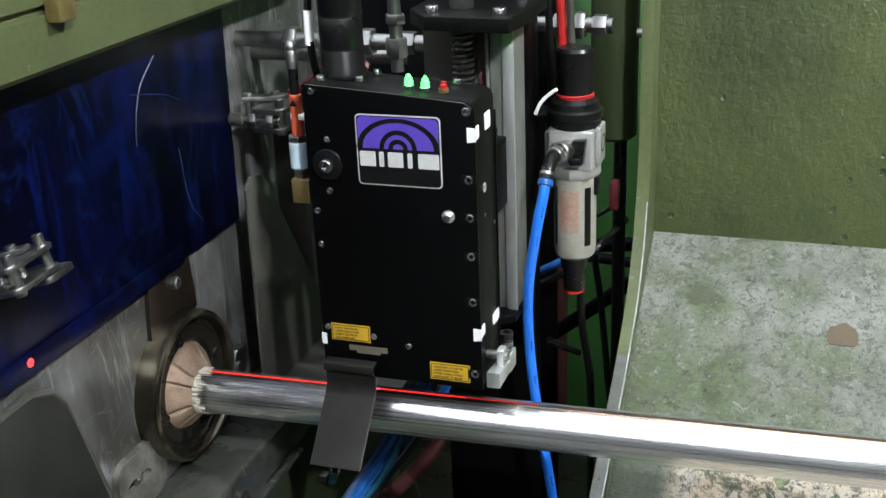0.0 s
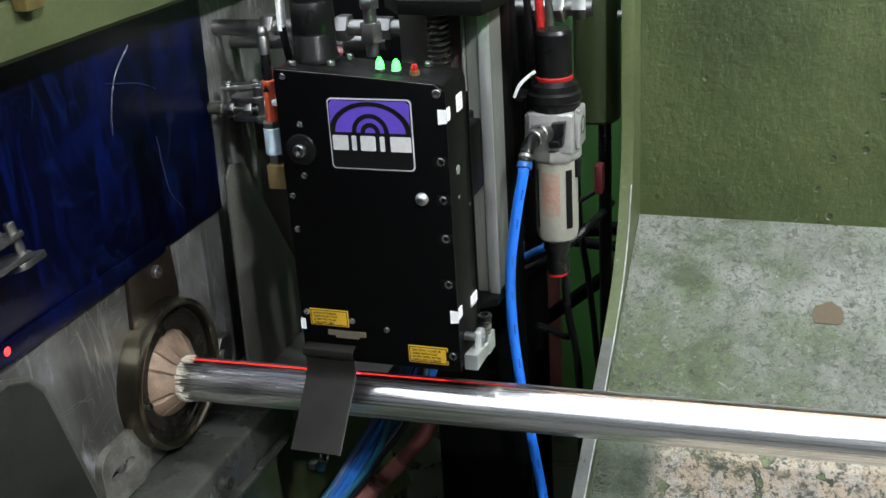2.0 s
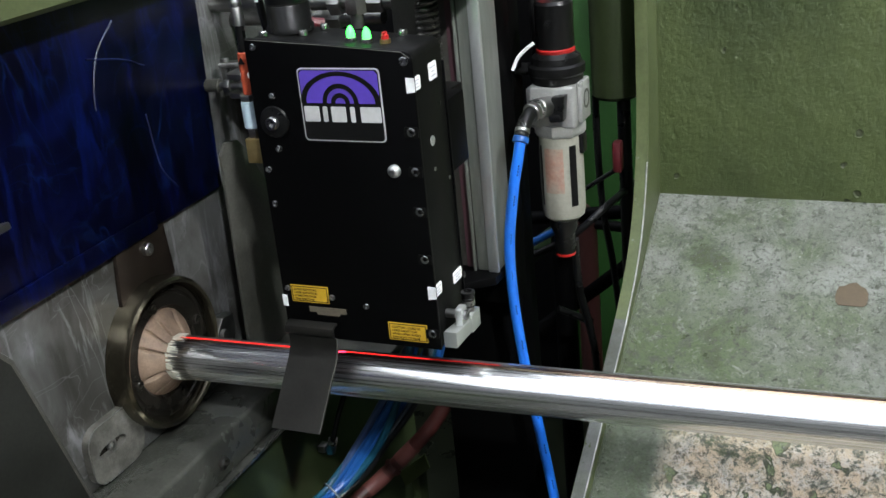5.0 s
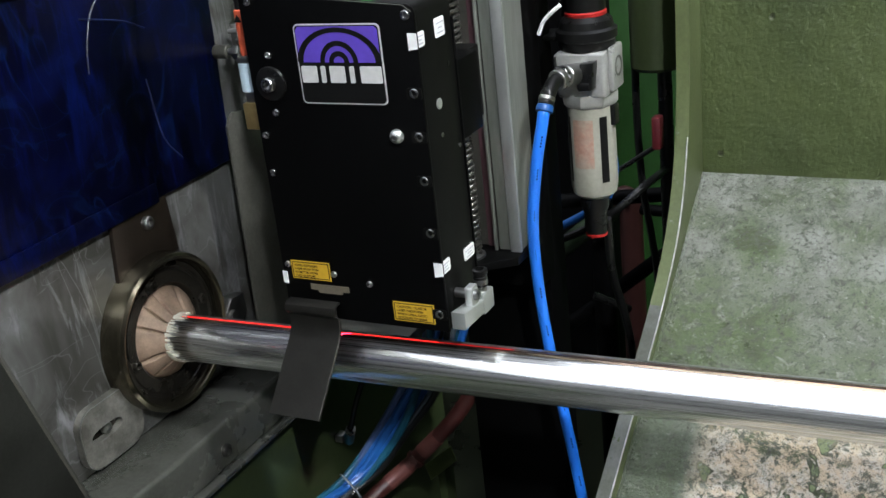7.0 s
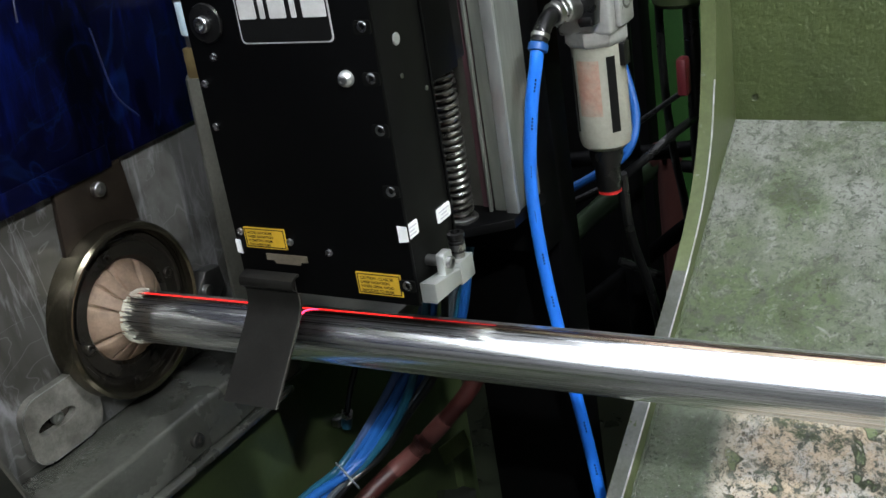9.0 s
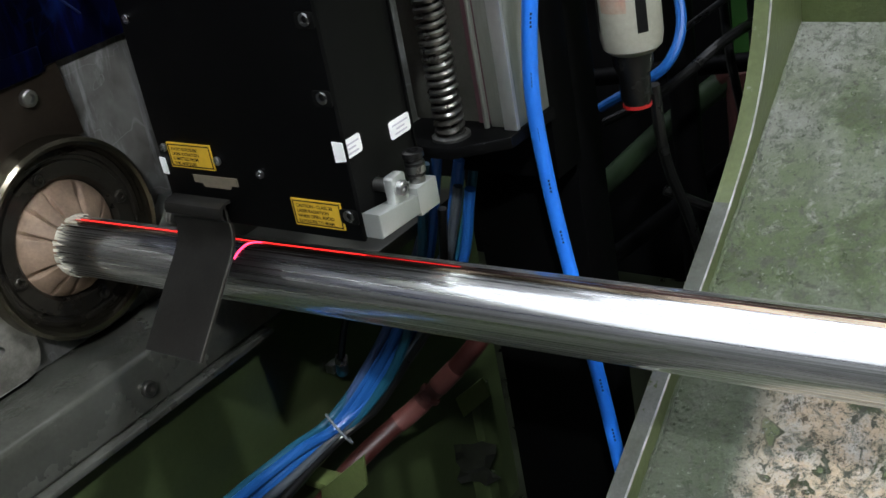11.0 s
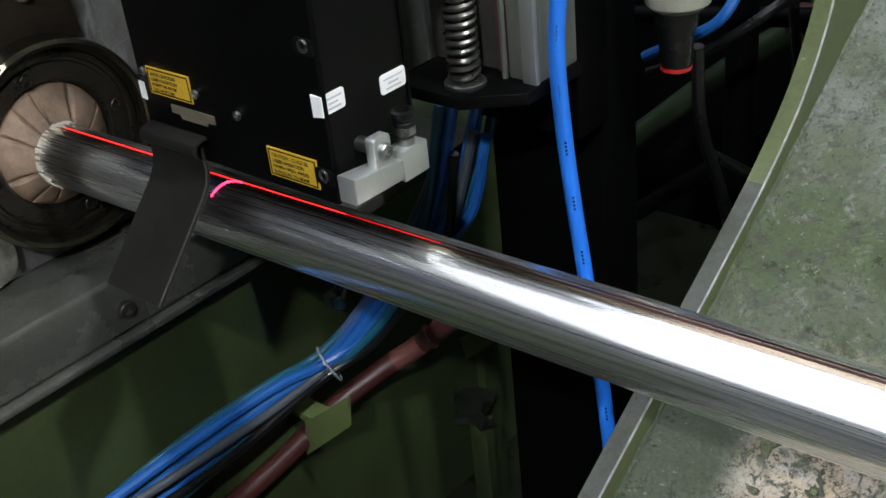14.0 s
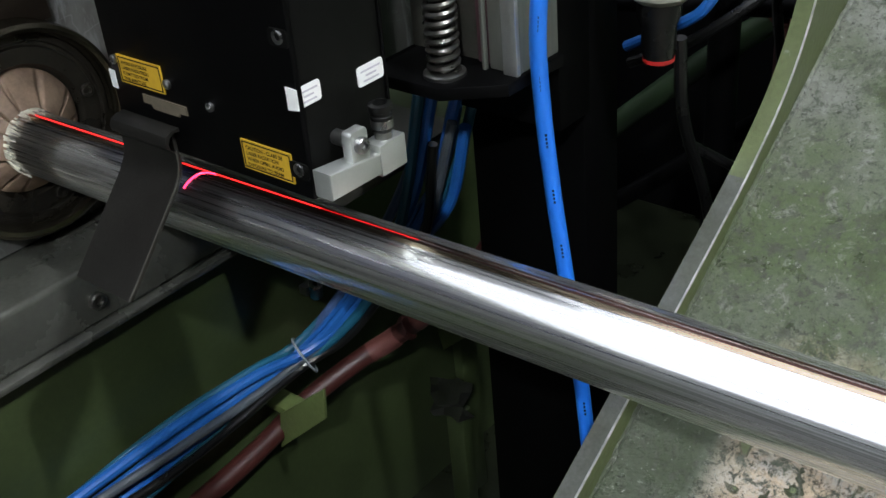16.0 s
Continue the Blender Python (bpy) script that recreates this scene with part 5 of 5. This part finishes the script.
pipe_run("pipe_run", "upright zinc hose tail behind the inspection unit", [(0.028, 0.125, 1.31), (0.028, 0.125, 1.34), (0.026, 0.125, 1.42), (0.02, 0.13, 1.6)], 0.0055, ZINC,
         [((0.028, 0.125, 1.322), (0, 0, 1), 0.0095, 0.016), ((0.028, 0.125, 1.35), (0, 0, 1), 0.0085, 0.008)])
tail = thing("red_cable", (-0.03, 0.08, 1.29), "red cable sleeve behind the probe", "cable")
part("sleeve", sweep(spline([(-0.055, 0.09, 1.296), (-0.035, 0.085, 1.306), (-0.01, 0.085, 1.322), (0.01, 0.1, 1.318)], 8), 0.0055, 10), RED_DULL, tail)
for dx, m_, nm, lb in ((0.0, RUBBER, "black_cable", "black cable beside the lifting slide"), (0.012, RED, "red_cable", "red cable beside the lifting slide"), (0.021, SHEET, "grey_cable", "grey cable beside the lifting slide")):
    solo(nm, sweep(spline([(0.108 + dx, 0.31, 1.7), (0.112 + dx, 0.31, 1.4), (0.116 + dx, 0.31, 1.28), (0.113 + dx, 0.32, 1.235), (0.105 + dx, 0.34, 1.15)], 8), 0.0045 if m_ is RED else 0.0038, 10), m_, lb, "cable")
pipe_run("pipe_run", "zinc coupling behind the regulator", [(0.06, 0.4, 1.298), (0.16, 0.4, 1.298)], 0.008, ZINC,
         [((0.1, 0.4, 1.298), (1, 0, 0), 0.014, 0.012), ((0.122, 0.4, 1.298), (1, 0, 0), 0.015, 0.01), ((0.14, 0.4, 1.298), (1, 0, 0), 0.012, 0.014)])

filt = thing("green_cylinder", (0.15, 0.475, 1.1), "olive green painted cylinder hanging behind the regulator", "cylinder")
part("shell", lathe([(0, 0), (0.022, 0), (0.026, 0.004), (0.026, 0.6), (0, 0.6)], (0.149, 0.475, 1.158), (0, 0, 1), 36), GREEN_DARK, filt)
part("neck", rod((0.157, 0.475, 0.5), (0.157, 0.475, 1.157), 0.0075), RUBBER, filt)
part("valve", box(0.151, 0.161, 0.44, 0.455, 1.081, 1.116, 0.003), RED_DULL, filt, "red valve handle")
part("valve_rod", rod((0.1, 0.449, 1.047), (0.1535, 0.449, 1.083), 0.0026), RUBBER, filt)

pipe_run("pipe_run", "green painted pipe crossing behind the post", [(-0.3, 0.8, 0.62), (-0.133, 0.8, 0.775), (-0.06, 0.8, 0.838), (-0.002, 0.8, 0.884)], 0.0145, GREEN_PIPE)
pipe_run("pipe_run", "dull red pipe with an elbow behind the regulator", [(0.008, 0.8, 0.3), (0.008, 0.8, 0.84), (0.008, 0.8, 0.875), (0.001, 0.8, 0.891), (-0.012, 0.8, 0.884)], 0.0165, RED_PIPE)
# coloured near-black for the shade of the gap
pipe_run("pipe_run", "dark cross pipe behind the regulator", [(0.02, 0.8, 0.875), (0.2, 0.8, 0.865)], 0.008, POST)
for pts, m_, lb in (([(0.05, 0.4, 1.0), (0.085, 0.4, 1.02), (0.114, 0.4, 1.041), (0.118, 0.42, 1.07), (0.1, 0.44, 1.12)], CABLE_BLUE, "blue hose looping behind the regulator"),
                    ([(0.05, 0.405, 0.985), (0.09, 0.405, 1.005), (0.125, 0.4, 1.03), (0.15, 0.43, 1.05), (0.16, 0.5, 1.05)], RUBBER, "black hose looping behind the regulator"),
                    ([(0.119, 0.5, 1.2), (0.118, 0.5, 1.1), (0.122, 0.5, 1.013), (0.132, 0.5, 0.939), (0.15, 0.48, 0.8)], RUBBER, "black hose hanging behind the regulator"),
                    ([(0.149, 0.3, 1.06), (0.148, 0.31, 1.0), (0.15, 0.35, 0.9), (0.14, 0.4, 0.7)], RUBBER, "black drain hose below the regulator"),
                    ([(0.114, 0.46, 0.888), (0.08, 0.44, 0.911)], RUBBER, "black thin hose behind the post")):
    solo("hose", sweep(spline(pts, 8), 0.0042, 10), m_, lb, "hose", "hoses behind the regulator")

# ---- chute ----
chute = thing("chute", (0.5, 0.3, 0.5), "green painted steel run-out chute with a scoured floor", "chute")
SL = 0.61


def spline_flat(pts):
    return [(p.x, p.y) for p in spline([(u, v, 0) for u, v in pts], 6)]


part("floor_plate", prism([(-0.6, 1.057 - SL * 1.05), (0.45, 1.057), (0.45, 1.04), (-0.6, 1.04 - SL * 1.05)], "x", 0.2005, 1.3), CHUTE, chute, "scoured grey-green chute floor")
part("back_plate", box(0.2005, 1.3, 0.45, 0.465, 1.02, 1.37), POCKED, chute, "olive painted back plate")
lip = [(-0.6, 0.461), (0.1, 0.864), (0.25, 0.950), (0.31, 0.988), (0.35, 1.022), (0.378, 1.062), (0.397, 1.11), (0.407, 1.16), (0.41, 1.22)]
part("side_lip", prism(spline_flat(lip) + [(0.41, 1.37), (0.48, 1.37), (0.48, 1.0), (-0.6, 0.35)], "x", 0.188, 0.2008, 0.0008), GREEN_SIDE, chute, "worn olive side plate with a glint painted along its edge")
band = [(y, z) for y, z in spline_flat(lip) if y < 0.3]
rub = [(y, z + 0.0006) for y, z in band] + [(y, z - 0.002) for y, z in band[::-1]]
part("bare_edge", prism(rub, "x", 0.1884, 0.2004), BARE_EDGE, chute, "steel edge rubbed bare of paint")
# pale strip along the inner edge draws its specular line
part("edge_glint", sweep([(0.2003, y, z + 0.0003) for y, z in spline_flat(lip[:7])], 0.0008, 6), EDGE, chute, "rubbed edge with its bright glint painted in")
bead = [(0.2016, y, 1.0585 + SL * (y - 0.45)) for y in np.linspace(-0.55, 0.445, 220)]
bead = [(x + random.uniform(-0.0008, 0.001), y, z + random.uniform(-0.0012, 0.0006)) for x, y, z in bead]
bm = sweep(bead, 0.0016, 8)
for k in range(420):
    y = random.uniform(-0.2, 0.445)
    bmesh.ops.create_icosphere(bm, subdivisions=1, radius=random.uniform(0.0006, 0.0017), matrix=Matrix.Translation((0.2015 + 0.011 * random.random() ** 1.6, y, 1.057 + SL * (y - 0.45))))
part("weld_bead", bm, CHUTE, chute, "rough weld run along the floor")
part("stand", box(0.3, 1.2, 0.0, 0.4, 0.0, 0.5, 0.01), GREEN_DARK, chute)
part("lip_stud", rod((0.18, 0.43, 1.285), (0.188, 0.43, 1.285), 0.005), ZINC, chute)

n = Vector((0, -SL, 1)).normalized()
out = []
for k in range(18):
    a = 2 * math.pi * k / 18
    r = 0.0155 * (1 + 0.22 * noise.noise((math.cos(a) * 1.6, math.sin(a) * 1.6, 3)))
    out.append((r * math.cos(a), r * math.sin(a) * 1.15 if math.sin(a) > -0.5 else -0.009))
bm = bmesh.new()
lo = [bm.verts.new(Vector((0.408 + u_, 0.349 + v_ * 0.854, 0.9954 + v_ * 0.52)) + n * 0.0003) for u_, v_ in out]
hi = [bm.verts.new(p.co + n * 0.0008) for p in lo]
bm.faces.new(lo)
bm.faces.new(hi[::-1])
for k in range(18):
    bm.faces.new((lo[k], lo[(k + 1) % 18], hi[(k + 1) % 18], hi[k]))
solo("scrap_of_tape", bm, BROWN, "brown scrap of tape stuck on the chute floor", "scrap", smooth=False)
